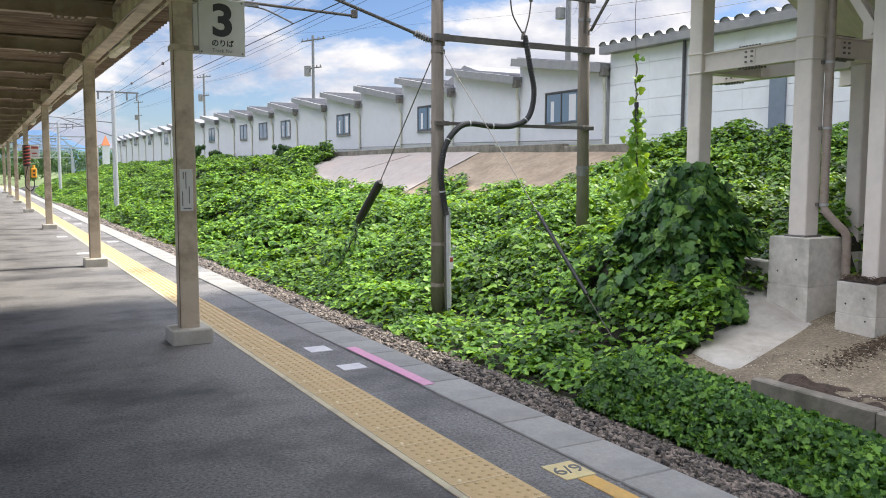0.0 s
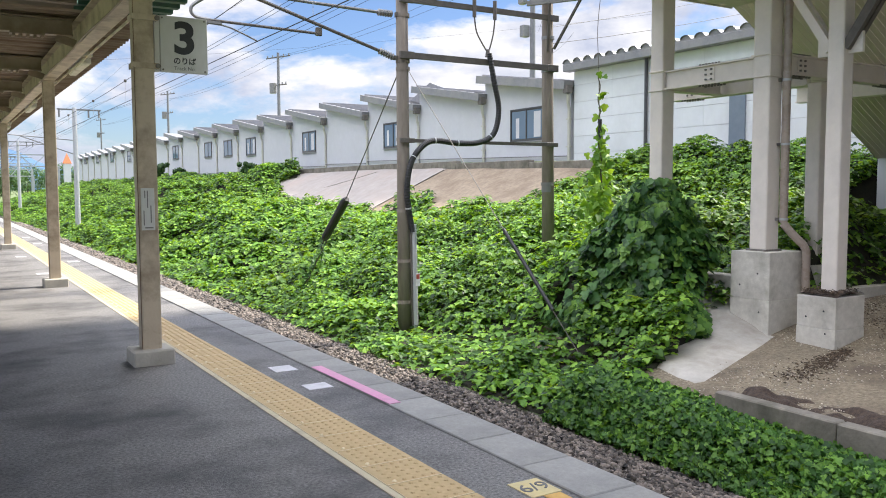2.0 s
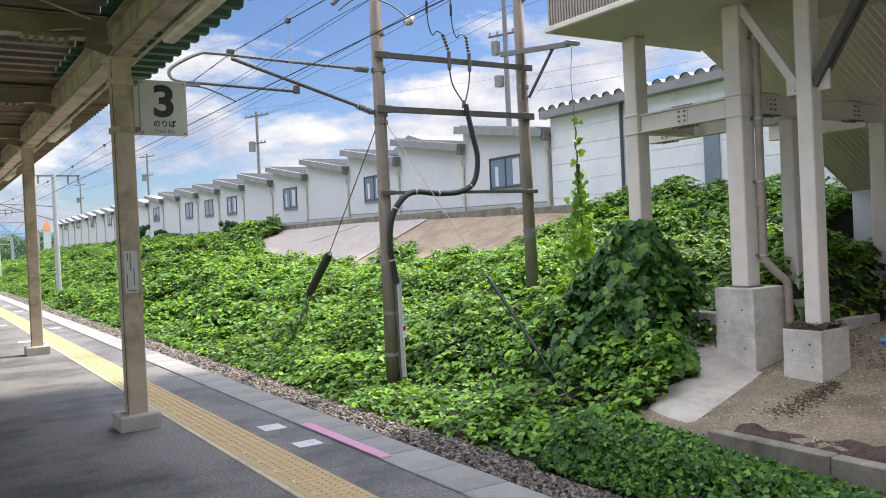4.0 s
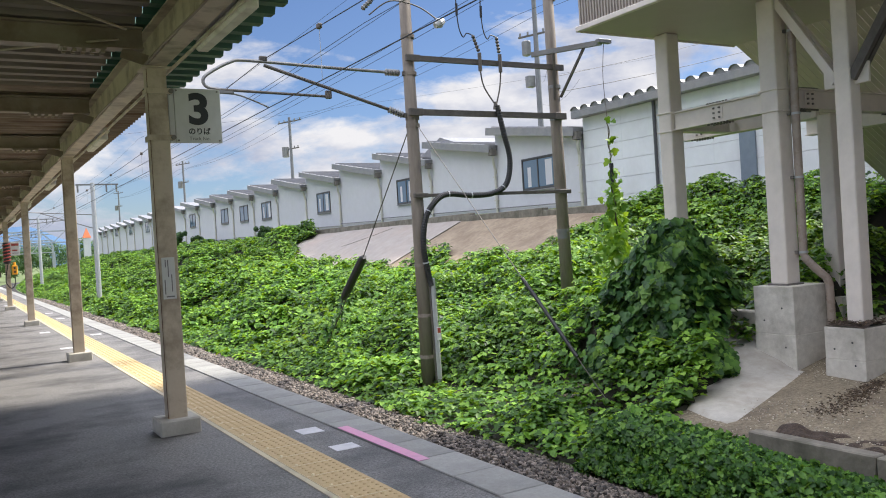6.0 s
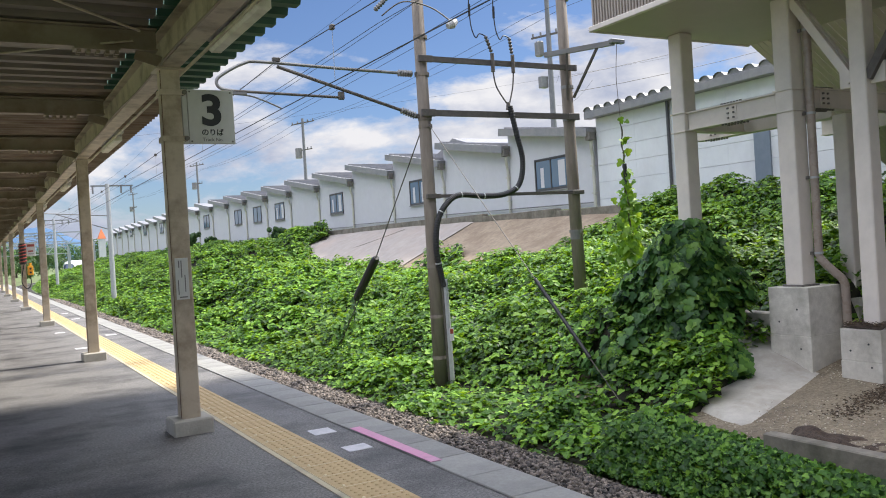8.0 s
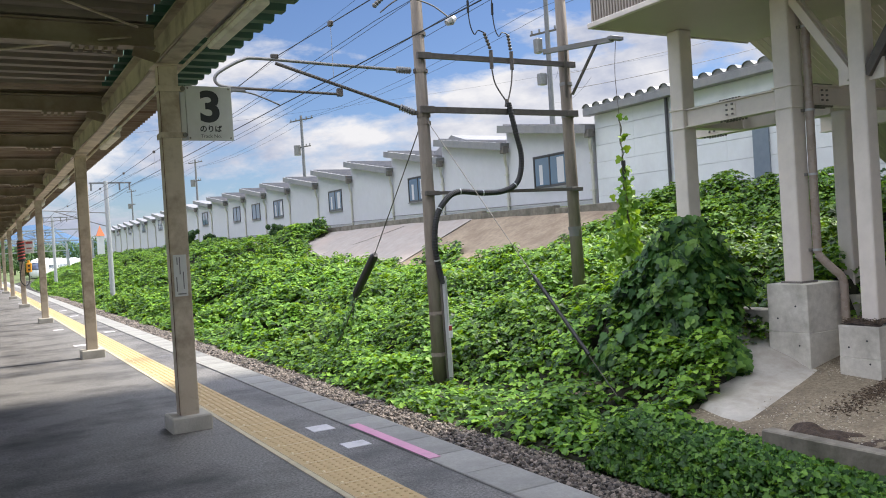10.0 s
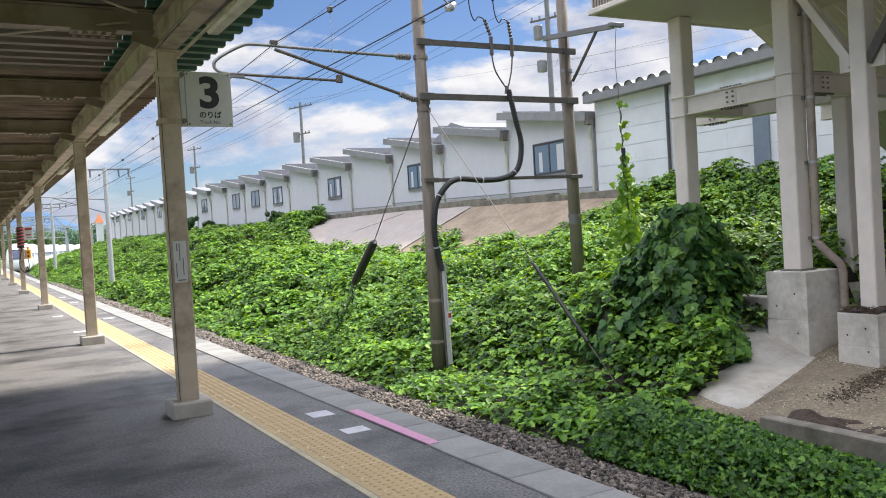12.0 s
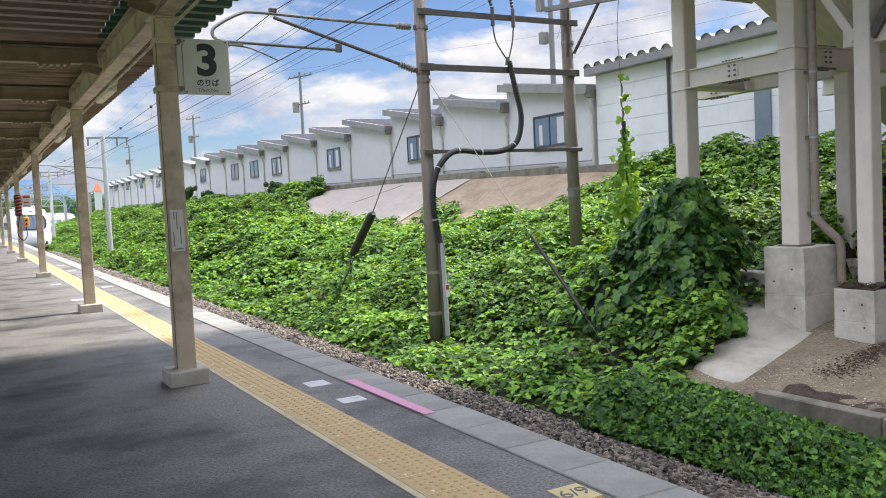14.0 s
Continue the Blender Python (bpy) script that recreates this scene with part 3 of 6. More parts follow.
for z in (2.42, 2.8):
    cb = box(POST_X - 0.09, POST_X + 0.11, SY - 0.075, SY - 0.062, z - 0.022, z + 0.022)
    box(POST_X - 0.092, POST_X - 0.08, SY - 0.07, SY + 0.1, z - 0.022, z + 0.022, bm=cb)
    part("clamp", cb, M_STEEL, sign, "steel strap clamp")
    part("clamp_bolt", tube([(POST_X + 0.1, SY - 0.09, z), (POST_X + 0.1, SY - 0.02, z)], 0.02, 8), M_BOLT, sign)
for x in (1.645, 1.985):
    for z in (2.405, 2.82):
        part("screw", tube([(x, SY - 0.016, z), (x, SY - 0.01, z)], 0.008, 8), M_BOLT, sign)
UPRIGHT = lambda x, z: Matrix.Translation((x, SY - 0.014, z)) @ Euler((math.pi / 2, 0, 0)).to_matrix().to_4x4()
text_mesh("3", 0.34, UPRIGHT(1.822, 2.655) @ Matrix.Diagonal((1.12, 1.04, 1, 1)), M_INK, "numeral", sign, bold=0.011)
text_mesh("のりば", 0.062, UPRIGHT(1.82, 2.478), M_INK, "lettering", sign, bold=0.0012)
text_mesh("Track No.", 0.042, UPRIGHT(1.82, 2.42), M_INK_GREY, "lettering", sign)

notice = thing("notice_plate", (1.44, SY - 0.06, 1.2), "small white notice plate with faded writing on a post", "sign")
part("plate", box(1.43, 1.535, SY - 0.066, SY - 0.06, 1.1, 1.44, 0.002), M_SIGN, notice)
for k, (dx, z0, z1) in enumerate(((0.0, 1.28, 1.42), (-0.02, 1.36, 1.42), (0.025, 1.16, 1.3), (-0.03, 1.14, 1.26))):
    part("writing_bar", box(1.48 + dx - 0.0035, 1.48 + dx + 0.0035, SY - 0.069, SY - 0.0662, z0, z1), M_INK_GREY, notice)
part("writing_bar", box(1.455, 1.52, SY - 0.069, SY - 0.0662, 1.115, 1.125), M_INK_GREY, notice)

# ---- emergency call point on a farther post ----
EY = POST_Y[4]
wrap = thing("hazard_wrap", (POST_X, EY, 1.9), "red and black spiral hazard wrap round a post", "hazard tape")
part("sleeve", tube([(POST_X, EY, 1.58), (POST_X, EY, 2.3)], 0.112, 14), M_BLACK, wrap)
for k in range(6):
    pts = [(POST_X + 0.114 * math.cos(a), EY + 0.114 * math.sin(a), 1.6 + 0.11 * k + 0.11 * a / (2 * math.pi)) for a in np.linspace(0, 2 * math.pi, 14)]
    part("stripe", tube(pts, 0.022, 5), M_RED, wrap, "red stripe")
call = thing("emergency_box", (POST_X + 0.15, EY - 0.1, 1.4), "orange emergency button box with cable loop on a post", "call box")
part("housing", box(POST_X + 0.11, POST_X + 0.29, EY - 0.2, EY - 0.06, 1.2, 1.52, 0.02), M_ORANGE, call)
part("beacon", tube([(POST_X + 0.2, EY - 0.13, 1.52), (POST_X + 0.2, EY - 0.13, 1.62)], 0.045, 10), M_ORANGE, call)
for z in (1.29, 1.42):
    part("button", tube([(POST_X + 0.2, EY - 0.215, z), (POST_X + 0.2, EY - 0.2, z)], 0.035, 10), M_INK, call)
part("cable_loop", tube(curve_pts([(POST_X + 0.02, EY - 0.12, 1.6), (POST_X - 0.08, EY - 0.14, 1.0), (POST_X + 0.07, EY - 0.15, 0.74), (POST_X + 0.2, EY - 0.15, 0.9), (POST_X + 0.19, EY - 0.14, 1.2)]), 0.017, 6), M_BLACK, call)
stand = thing("notice_board", (POST_X + 0.25, EY, 2.1), "white and red notice board hung by a post", "sign")
part("board", box(POST_X + 0.12, POST_X + 0.4, EY - 0.02, EY, 1.85, 2.3, 0.004), M_SIGN, stand)
part("heading_bar", box(POST_X + 0.15, POST_X + 0.37, EY - 0.024, EY - 0.021, 2.18, 2.26), M_RED, stand)
part("writing_bar", box(POST_X + 0.17, POST_X + 0.33, EY - 0.024, EY - 0.021, 2.0, 2.05), M_RED, stand)
part("writing_bar", box(POST_X + 0.17, POST_X + 0.35, EY - 0.024, EY - 0.021, 1.92, 1.94), M_INK_GREY, stand)

# ---- painted marks on the platform ----


def mark(name, x0, x1, y0, y1, mat, label, z=0.0, group=""):
    return tagged(part(name, box(x0, x1, y0, y1, z, z + 0.004), mat), label, "floor mark", group)


mark("door_mark", 2.235, 2.415, 6.15, 6.355, M_WHITE_MARK, "white painted boarding mark on the asphalt", group="boarding marks")
mark("door_mark", 2.235, 2.42, 5.475, 5.645, M_WHITE_MARK, "white painted boarding mark on the asphalt", group="boarding marks")
for x, y in ((1.44, 15.6), (1.44, 19.8), (2.2, 24.4), (2.2, 27.6), (2.22, 17.9), (1.46, 36)):
    mark("door_mark", x, x + 0.2, y - 0.12, y + 0.12, M_WHITE_MARK, "white painted boarding mark on the asphalt", group="boarding marks")
mark("pink_mark", 2.515, 2.6, 4.79, 6.13, M_PINK, "faded pink stripe painted along the platform edge", z=0.013)
six = mark("stop_mark", 2.315, 2.49, 2.99, 3.19, M_YELLOW_MARK, "pale yellow painted stop mark with numerals")
text_mesh("6/9", 0.13, Matrix.Translation((2.403, 3.09, 0.005)), M_INK_GREY, "numerals", six)
mark("stop_stripe", 2.375, 2.47, 2.25, 2.98, M_ORANGE_MARK, "orange painted stripe beside the stop mark")
# This line and the next one paint the canopy posts' cast shadows.
mark("post_shadow_line", -5, 1.35, 13.52, 13.545, M_INK_GREY, "dark line painted as a post's cast shadow on the asphalt")

mark("post_shadow_line", -5, 1.35, 22.85, 22.88, M_INK_GREY, "dark line painted as a post's cast shadow on the asphalt")

# ---- overhead line poles, beams and cables ----
PY = 12.4
AX, BX = 6.8, 9.87
line = thing("catenary_portal", (AX, PY, -1.1), "pair of weathered brown poles joined by steel cross beams", "catenary mast")
part("pole", tube([(AX, PY, -1.3), (AX - 0.01, PY, 2), (AX - 0.03, PY, 9.5)], [0.118, 0.108, 0.085], 20), M_POLE, line, smooth=True)
part("pole", tube([(BX + 0.04, PY, -0.3), (BX, PY, 3), (BX - 0.06, PY, 9.5)], [0.12, 0.108, 0.085], 20), M_POLE, line, smooth=True)
for z in (4.3, 4.93, 3.55, 3.42, 2.25, 1.05, 0.2, -0.5):
    part("band", tube([(AX - 0.005, PY, z - 0.03), (AX - 0.005, PY, z + 0.03)], 0.118, 18), M_POLE, line)
for z in (4.2, 3.6, 2.25, 1.5, 5.85):
    part("band", tube([(BX, PY, z - 0.03), (BX, PY, z + 0.03)], 0.12, 18), M_GALV, line)
for z0, h, x1 in ((4.5, 0.09, BX), (3.585, 0.1, BX + 0.12), (2.2, 0.055, BX + 0.14)):
    cb = box(AX + 0.02, x1, PY - 0.15, PY - 0.14, z0, z0 + h)
    box(AX + 0.02, x1, PY - 0.14, PY - 0.09, z0 + h - 0.01, z0 + h, bm=cb)
    box(AX + 0.02, x1, PY - 0.14, PY - 0.09, z0, z0 + 0.01, bm=cb)
    part("cross_beam", cb, M_DKSTEEL, line, "steel channel cross beam")
    for x in (AX, BX):
        part("beam_clamp", box(x - 0.13, x + 0.13, PY - 0.16, PY - 0.1, z0 - 0.01, z0 + h + 0.01, 0.004), M_DKSTEEL, line)
part("warning_band", tube([(BX + 0.01, PY, 1.35), (BX + 0.01, PY, 1.52)], 0.113, 18), M_GALV, line, "pale plate round the pole")


def insulator(a, b, r, n, parent, name="insulator", mat=None):
    """A ribbed insulator between two points."""
    a, b = Vector(a), Vector(b)
    pts, rs = [], []
    for k in range(n):
        for u, f in ((0.0, 0.55), (0.45, 1.0), (0.6, 1.0), (0.99, 0.55)):
            pts.append(a.lerp(b, (k + u) / n))
            rs.append(r * f)
    return part(name, tube(pts, rs, 10), mat or M_GALV, parent)


arm = thing("cantilever_arm", (AX, PY, 4.0), "galvanised tubular cantilever arm with ribbed insulators on a pole", "catenary arm")
part("top_tube", tube(curve_pts([(6.35, PY, 4.31), (5.2, PY, 4.335), (4.0, PY, 4.37), (3.72, PY, 4.33), (3.38, PY, 4.14), (3.3, PY, 4.03), (3.36, PY, 3.94), (3.55, PY, 3.91)], 5), 0.026, 8), M_GALV, arm)
insulator((6.6, PY, 4.305), (6.33, PY, 4.31), 0.06, 6, arm)
part("strut_tube", tube([(6.35, PY, 3.69), (4.25, PY, 4.31)], 0.028, 8), M_DKSTEEL, arm)
insulator((6.62, PY, 3.6), (6.35, PY, 3.69), 0.06, 6, arm)
part("steady_tube", tube([(3.5, PY, 3.91), (5.3, PY, 3.865)], 0.022, 8), M_DKSTEEL, arm)
part("steady_arm", tube(curve_pts([(3.52, PY, 3.86), (3.8, PY, 3.84), (4.05, PY, 3.76), (4.28, PY, 3.665)], 5), 0.013, 6), M_GALV, arm)
part("steady_clip", box(3.4, 3.75, PY - 0.02, PY + 0.02, 3.85, 3.9, 0.006), M_GALV, arm)
part("hinge", box(5.24, 5.34, PY - 0.03, PY + 0.03, 3.83, 3.96, 0.01), M_DKSTEEL, arm)
part("wire_clamp", box(4.18, 4.3, PY - 0.03, PY + 0.03, 4.38, 4.45, 0.01), M_DKSTEEL, arm)
for x in (6.62, 6.66):
    part("root_bracket", box(x, x + 0.06, PY - 0.03, PY + 0.03, 4.27 if x > 6.64 else 3.56, 4.34 if x > 6.64 else 3.63), M_DKSTEEL, arm)


def wire(pts, r=0.007, label="thin dark overhead wire", mat=None, group="overhead wires"):
    return tagged(part("overhead_wire", tube(pts, r, 5), mat or M_WIRE), label, "wire", group)


def sagging(x0, z0, ys, sag, x1=None, step=9):
    """Spans along the track between supports."""
    out = []
    for a, b in zip(ys, ys[1:]):
        for k in range(step):
            u = k / step
            y = a + (b - a) * u
            out.append((x0 + float(bend(y)), y, z0 - 4 * sag * u * (1 - u)))
    out.append((x0 + float(bend(ys[-1])), ys[-1], z0))
    return out


SUP = [-27, 12.4, 51.5, 89, 128, 166]
wire(sagging(4.28, 3.655, SUP, 0.02), 0.0075, "dark grooved contact wire over the track")
wire(sagging(4.28, 4.42, SUP, 0.32), 0.007, "dark messenger wire over the track")
for y in (10.2, 17.5, 22.5, 27.5, 33, 39, 45):
    u = ((y - SUP[1]) / (SUP[2] - SUP[1])) if y > SUP[1] else (y - SUP[0]) / (SUP[1] - SUP[0])
    zt = 4.42 - 4 * 0.32 * u * (1 - u)
    drop = thing("dropper", (4.28, y, 3.65), "thin dropper hung from a messenger wire clamp", "dropper", "droppers")
    part("rod", tube([(4.28, y, 3.66), (4.28, y, zt)], 0.004, 5), M_GALV_LT, drop)
    part("clamp", box(4.25, 4.31, y - 0.04, y + 0.04, zt - 0.03, zt + 0.04, 0.01), M_DKSTEEL, drop)
for x, z, sg in ((7.4, 5.95, 0.3), (6.0, 5.1, 0.2), (8.2, 5.75, 0.3), (8.75, 5.9, 0.3)):
    wire(sagging(x, z, SUP, sg), 0.0055)
for x, z in ((9.7, 8.6),):
    wire(sagging(x, z, SUP, 0.5), 0.005)
for p, q in (((5.5, 60, 9.5), (40, 39, 12.5)), ((22, 26, 7.6), (30.5, 39.5, 9.2)), ((9.9, 12.4, 5.2), (30.5, 39.5, 10.6)), ((9.9, 12.4, 4.1), (26, 12, 8.5)), ((9.9, 12.4, 4.4), (40, 22, 13))):
    p, q = Vector(p), Vector(q)
    wire([p.lerp(q, k / 12) - Vector((0, 0, 1.6 * (k / 12) * (1 - k / 12))) for k in range(13)], 0.0055)

# insulators and jumper leads near the pole heads
fx = thing("feeder_fittings", (8.3, PY, 4.6), "porcelain terminals and cable leads on a cross beam", "cable terminals")
for x, lean in ((8.12, -0.12), (8.55, -0.05)):
    part("terminal", tube([(x, PY - 0.17, 4.38), (x, PY - 0.17, 4.7)], 0.035, 10), M_DKSTEEL, fx)
    insulator((x - 0.01, PY - 0.17, 4.72), (x + lean, PY - 0.17, 5.0), 0.035, 5, fx, mat=M_DKSTEEL)
    part("lead", tube(curve_pts([(x + lean, PY - 0.17, 5.0), (x + lean - 0.14, PY - 0.2, 5.02), (x + lean - 0.22, PY - 0.2, 4.95), (x + lean - 0.3, PY - 0.2, 5.15), (x + lean - 0.32, PY - 0.2, 5.6), (x + lean - 0.25, PY - 0.2, 5.85)]), 0.01, 6), M_BLACK, fx)
    part("lead_sleeve", tube([(x + lean - 0.32, PY - 0.2, 5.32), (x + lean - 0.315, PY - 0.2, 5.52)], 0.022, 8), M_BLACK, fx)
    part("lead", tube(curve_pts([(x, PY - 0.17, 4.38), (x + 0.06 if x < 8.3 else x - 0.04, PY - 0.17, 4.1), (8.41, PY - 0.17, 3.78)]), 0.013, 6), M_DKSTEEL, fx)
    insulator((x + lean - 0.1, PY - 0.2, 5.92), (x + lean + 0.14, PY - 0.2, 5.8), 0.075, 3, fx, mat=M_PORC)
part("lead_head", tube([(8.4, PY - 0.17, 3.72), (8.4, PY - 0.17, 3.85)], [0.05, 0.03], 10), M_DKSTEEL, fx)
part("ball_insulator", tube([(7.0, PY - 0.6, 4.98), (7.08, PY - 0.6, 5.03), (7.16, PY - 0.6, 5.08)], [0.05, 0.085, 0.05], 12), M_PORC, fx)
part("jumper", tube(curve_pts([(5.95, PY - 0.3, 5.15), (6.3, PY - 0.4, 5.38), (6.75, PY - 0.5, 5.3), (7.08, PY - 0.6, 5.06)]), 0.012, 6), M_DKSTEEL, fx)
for dx in (0.0, 0.14, 0.24):
    insulator((5.86 + dx, PY - 0.25, 5.25 + dx), (6.02 + dx, PY - 0.25, 5.4 + dx), 0.045, 4, fx, mat=M_GALV)

hose = thing("cable_hose", (7.5, PY - 0.2, 1.0), "black ribbed cable hose looped along a cross beam and pole", "cable")
HP = curve_pts([(8.41, PY - 0.2, 3.78), (8.5, PY - 0.22, 3.3), (8.6, PY - 0.22, 2.82), (8.5, PY - 0.22, 2.4), (8.2, PY - 0.22, 2.23), (7.75, PY - 0.22, 2.2), (7.25, PY - 0.22, 2.23), (6.98, PY - 0.22, 2.08), (6.8, PY - 0.22, 1.8), (6.75, PY - 0.2, 1.35), (6.83, PY - 0.17, 0.9), (6.88, PY - 0.16, 0.7)], 20)
part("hose", tube(HP, [0.052 if k % 2 else 0.047 for k in range(len(HP))], 10), M_BLACK, hose)
for k in (66, 100, 118, 150, 190):
    if k + 1 < len(HP):
        part("tie", tube([HP[k], HP[k + 1]], 0.057, 10), M_GALV_LT, hose, "pale cable tie")
part("riser_pipe", tube([(6.9, PY - 0.16, 0.82), (6.93, PY - 0.16, -1.2)], 0.045, 12), M_GALV_LT, hose, "pale grey riser pipe")
part("riser_pipe", tube([(6.85, PY - 0.15, 0.7), (6.88, PY - 0.15, -1.2)], 0.02, 8), M_DKSTEEL, hose)
part("riser_tag", box(6.9, 6.98, PY - 0.215, PY - 0.21, -0.22, 0.0), M_WHITE_MARK, hose, "white and red tag")
part("tag_bar", box(6.91, 6.97, PY - 0.219, PY - 0.216, -0.1, -0.02), M_RED, hose)

guy = thing("guy_wire", (AX, 15, 0), "steel guy wire with black rubber guard sunk in leaves", "guy wire")
part("strand", tube([(AX, PY + 0.1, 3.45), (AX, 14.83, 1.13), (AX, 17.3, -1.05)], 0.011, 6), M_DKSTEEL, guy)
part("guard", tube([(AX, 14.7, 1.23), (AX, 14.78, 1.18), (AX, 15.72, 0.46), (AX, 15.8, 0.4)], [0.05, 0.085, 0.085, 0.06], 12), M_BLACK, guy, "black rubber guard")
part("ivy_stem", tube(curve_pts([(AX - 0.02, 15.75, 0.42), (AX + 0.05, 16.3, -0.05), (AX - 0.04, 16.9, -0.7)]), 0.014, 5), M_STEM, guy)
guy2 = thing("guy_wire", (AX, 9, 0), "steel guy wire with black pipe guard sunk in leaves", "guy wire")
part("strand", tube([(AX, PY - 0.1, 3.45), (AX, 9.48, 0.83), (AX, 7.9, -0.62)], 0.006, 6), M_DKSTEEL, guy2)
part("guard", tube([(AX, 9.5, 0.85), (AX, 8.4, -0.15)], 0.026, 10), M_BLACK, guy2, "weathered black pipe guard")

brk = thing("pole_bracket", (BX, PY, 4.8), "galvanised steel angle bracket on a pole", "bracket")
part("arm", beam_between((9.5, 12.55, 4.82), (10.3, 11.5, 4.86), 0.07, 0.09), M_GALV, brk)
part("strut", beam_between((10.1, 11.75, 4.82), (9.95, 12.32, 4.0), 0.04, 0.04), M_DKSTEEL, brk)
part("strut", beam_between((9.75, 12.2, 4.82), (9.8, 12.32, 3.95), 0.04, 0.04), M_DKSTEEL, brk)
part("end_plate", box(10.15, 10.45, 11.4, 11.5, 4.83, 4.9, 0.005), M_GALV, brk)


def mast(y, side=0.0):
    m = thing("catenary_mast", (7.0, y, -1.1), "slender grey steel catenary mast beside the track", "catenary mast", "masts along the track")
    x = 7.0
    part("pole", tube([(x, y, -1.3), (x, y, 6.05)], [0.15, 0.12], 12), M_GALV_LT, m)
    part("cross_arm", box(x - 0.9, x + 1.4, y - 0.05, y + 0.05, 5.9, 5.98), M_GALV, m)
    for dx in (-0.8, 0.75, 1.3):
        part("insulator", tube([(x + dx, y, 5.9), (x + dx, y, 5.5)], 0.05, 8), M_GALV, m)
    part("cantilever", tube([(x, y, 4.2), (3.6, y, 4.45)], 0.03, 6), M_GALV, m)
    part("cantilever", tube([(x, y, 3.4), (4.2, y, 4.38)], 0.03, 6), M_GALV, m)
    part("steady_tube", tube([(5.4, y, 3.95), (3.6, y, 3.8)], 0.025, 6), M_GALV, m)
    return m


m1 = mast(51.6)
copy_thing(m1, pose(7.0, 89, -1.1))
copy_thing(m1, pose(7.0 + float(bend(128)), 128, -1.1))
copy_thing(m1, pose(-0.8, 96, -1.1))

# ---- works building on the terrace ----
WX = 18.0
BAY0, BAY = 21.4, 5.0
works = thing("works_building", (WX, 21.4, 2.4), "long light grey works building with saw-tooth roof", "building")


def bay(k):
    y0 = BAY0 + BAY * k
    y1 = y0 + BAY
    z0 = min(2.25 + 0.018 * (y0 - 21), float(wall_foot(y1)) - 0.05)
    hi = (5.42, 5.56)[k] if k < 2 else min(5.67 + 0.06 * (k - 2), 6.15)
    lo = (4.68, 4.75)[k] if k < 2 else min(4.78 + 0.09 * (k - 2), 5.5)
    bm = bmesh.new()
    sec = [(y0, z0), (y1, z0), (y1, hi), (y0, lo)]
    va = [bm.verts.new((WX, y, z)) for y, z in sec]
    vb = [bm.verts.new((WX + 9, y, z)) for y, z in sec]
    bm.faces.new(va[::-1])
    bm.faces.new(vb)
    for i in range(4):
        bm.faces.new((va[i], va[(i + 1) % 4], vb[(i + 1) % 4], vb[i]))
    bmesh.ops.recalc_face_normals(bm, faces=bm.faces)
    wall = part("wall", bm, M_WALL, works)
    rb = beam_between((WX + 4.4, y0 - 0.12, lo + 0.12), (WX + 4.4, y1 + 0.06, hi + 0.12), 9.5, 0.2)
    roof = part("roof", rb, M_ROOF_METAL, works, "grey sheet metal shed roof")
    fb = beam_between((WX - 0.37, y0 - 0.1, lo + 0.08), (WX - 0.37, y1 + 0.06, hi + 0.08), 0.03, 0.28)
    part("fascia", fb, M_ROOF_METAL, roof)
    if k < 10:
        for j in range(9):
            u = (j + 0.5) / 9
            part("roof_rib", box(WX - 0.3, WX + 8, y0 + BAY * u - 0.03, y0 + BAY * u + 0.03, lo + (hi - lo) * u + 0.2, lo + (hi - lo) * u + 0.27), M_ROOF_METAL, roof)
    part("gutter_box", box(WX - 0.34, WX - 0.1, y0 - 0.2, y0 + 0.02, lo - 0.18, lo + 0.08, 0.01), M_BOLT, works, "dark gutter hopper")
    part("downpipe", tube(curve_pts([(WX - 0.2, y0 - 0.1, lo - 0.2), (WX - 0.18, y0 - 0.06, lo - 0.4), (WX - 0.07, y0 + 0.02, lo - 0.65), (WX - 0.06, y0 + 0.02, lo - 0.8), (WX - 0.06, y0 + 0.02, z0)], 3), 0.055, 8), M_DOWN, works, "cream downpipe")
    for z in (z0 + 0.5, z0 + 1.4):
        part("pipe_clip", box(WX - 0.13, WX, y0 - 0.06, y0 + 0.1, z, z + 0.04), M_DOWN, works)
    if k % 2 == 0 or k in (7,):
        a, b = y0 + 1.45, y0 + 3.3
        w0 = 3.1 + 0.018 * (y0 - 21) + 0.002 * k
        w1 = w0 + 1.1
        win = part("window", box(WX - 0.02, WX - 0.005, a, b, w0, w1), M_FRAME, works, "dark framed sliding window")
        part("pane", box(WX - 0.028, WX - 0.021, a + 0.06, (a + b) / 2 - 0.03, w0 + 0.06, w1 - 0.06), M_GLASS, win)
        part("pane", box(WX - 0.028, WX - 0.021, (a + b) / 2 + 0.03, b - 0.06, w0 + 0.06, w1 - 0.06), M_GLASS, win)
        part("sash", box(WX - 0.05, WX - 0.021, (a + b) / 2 - 0.03, (a + b) / 2 + 0.03, w0, w1, 0.004), M_FRAME, win)
        for yy in (a, b):
            part("frame", box(WX - 0.05, WX - 0.003, yy - 0.03, yy + 0.03, w0 - 0.03, w1 + 0.03, 0.004), M_FRAME, win)
        for zz in (w0, w1):
            part("frame", box(WX - 0.05, WX - 0.003, a + 0.03, b - 0.03, zz - 0.03, zz + 0.03, 0.004), M_FRAME, win)
        part("sill", box(WX - 0.08, WX - 0.003, a - 0.05, b + 0.05, w0 - 0.07, w0 - 0.032), M_ROOF_METAL, win)
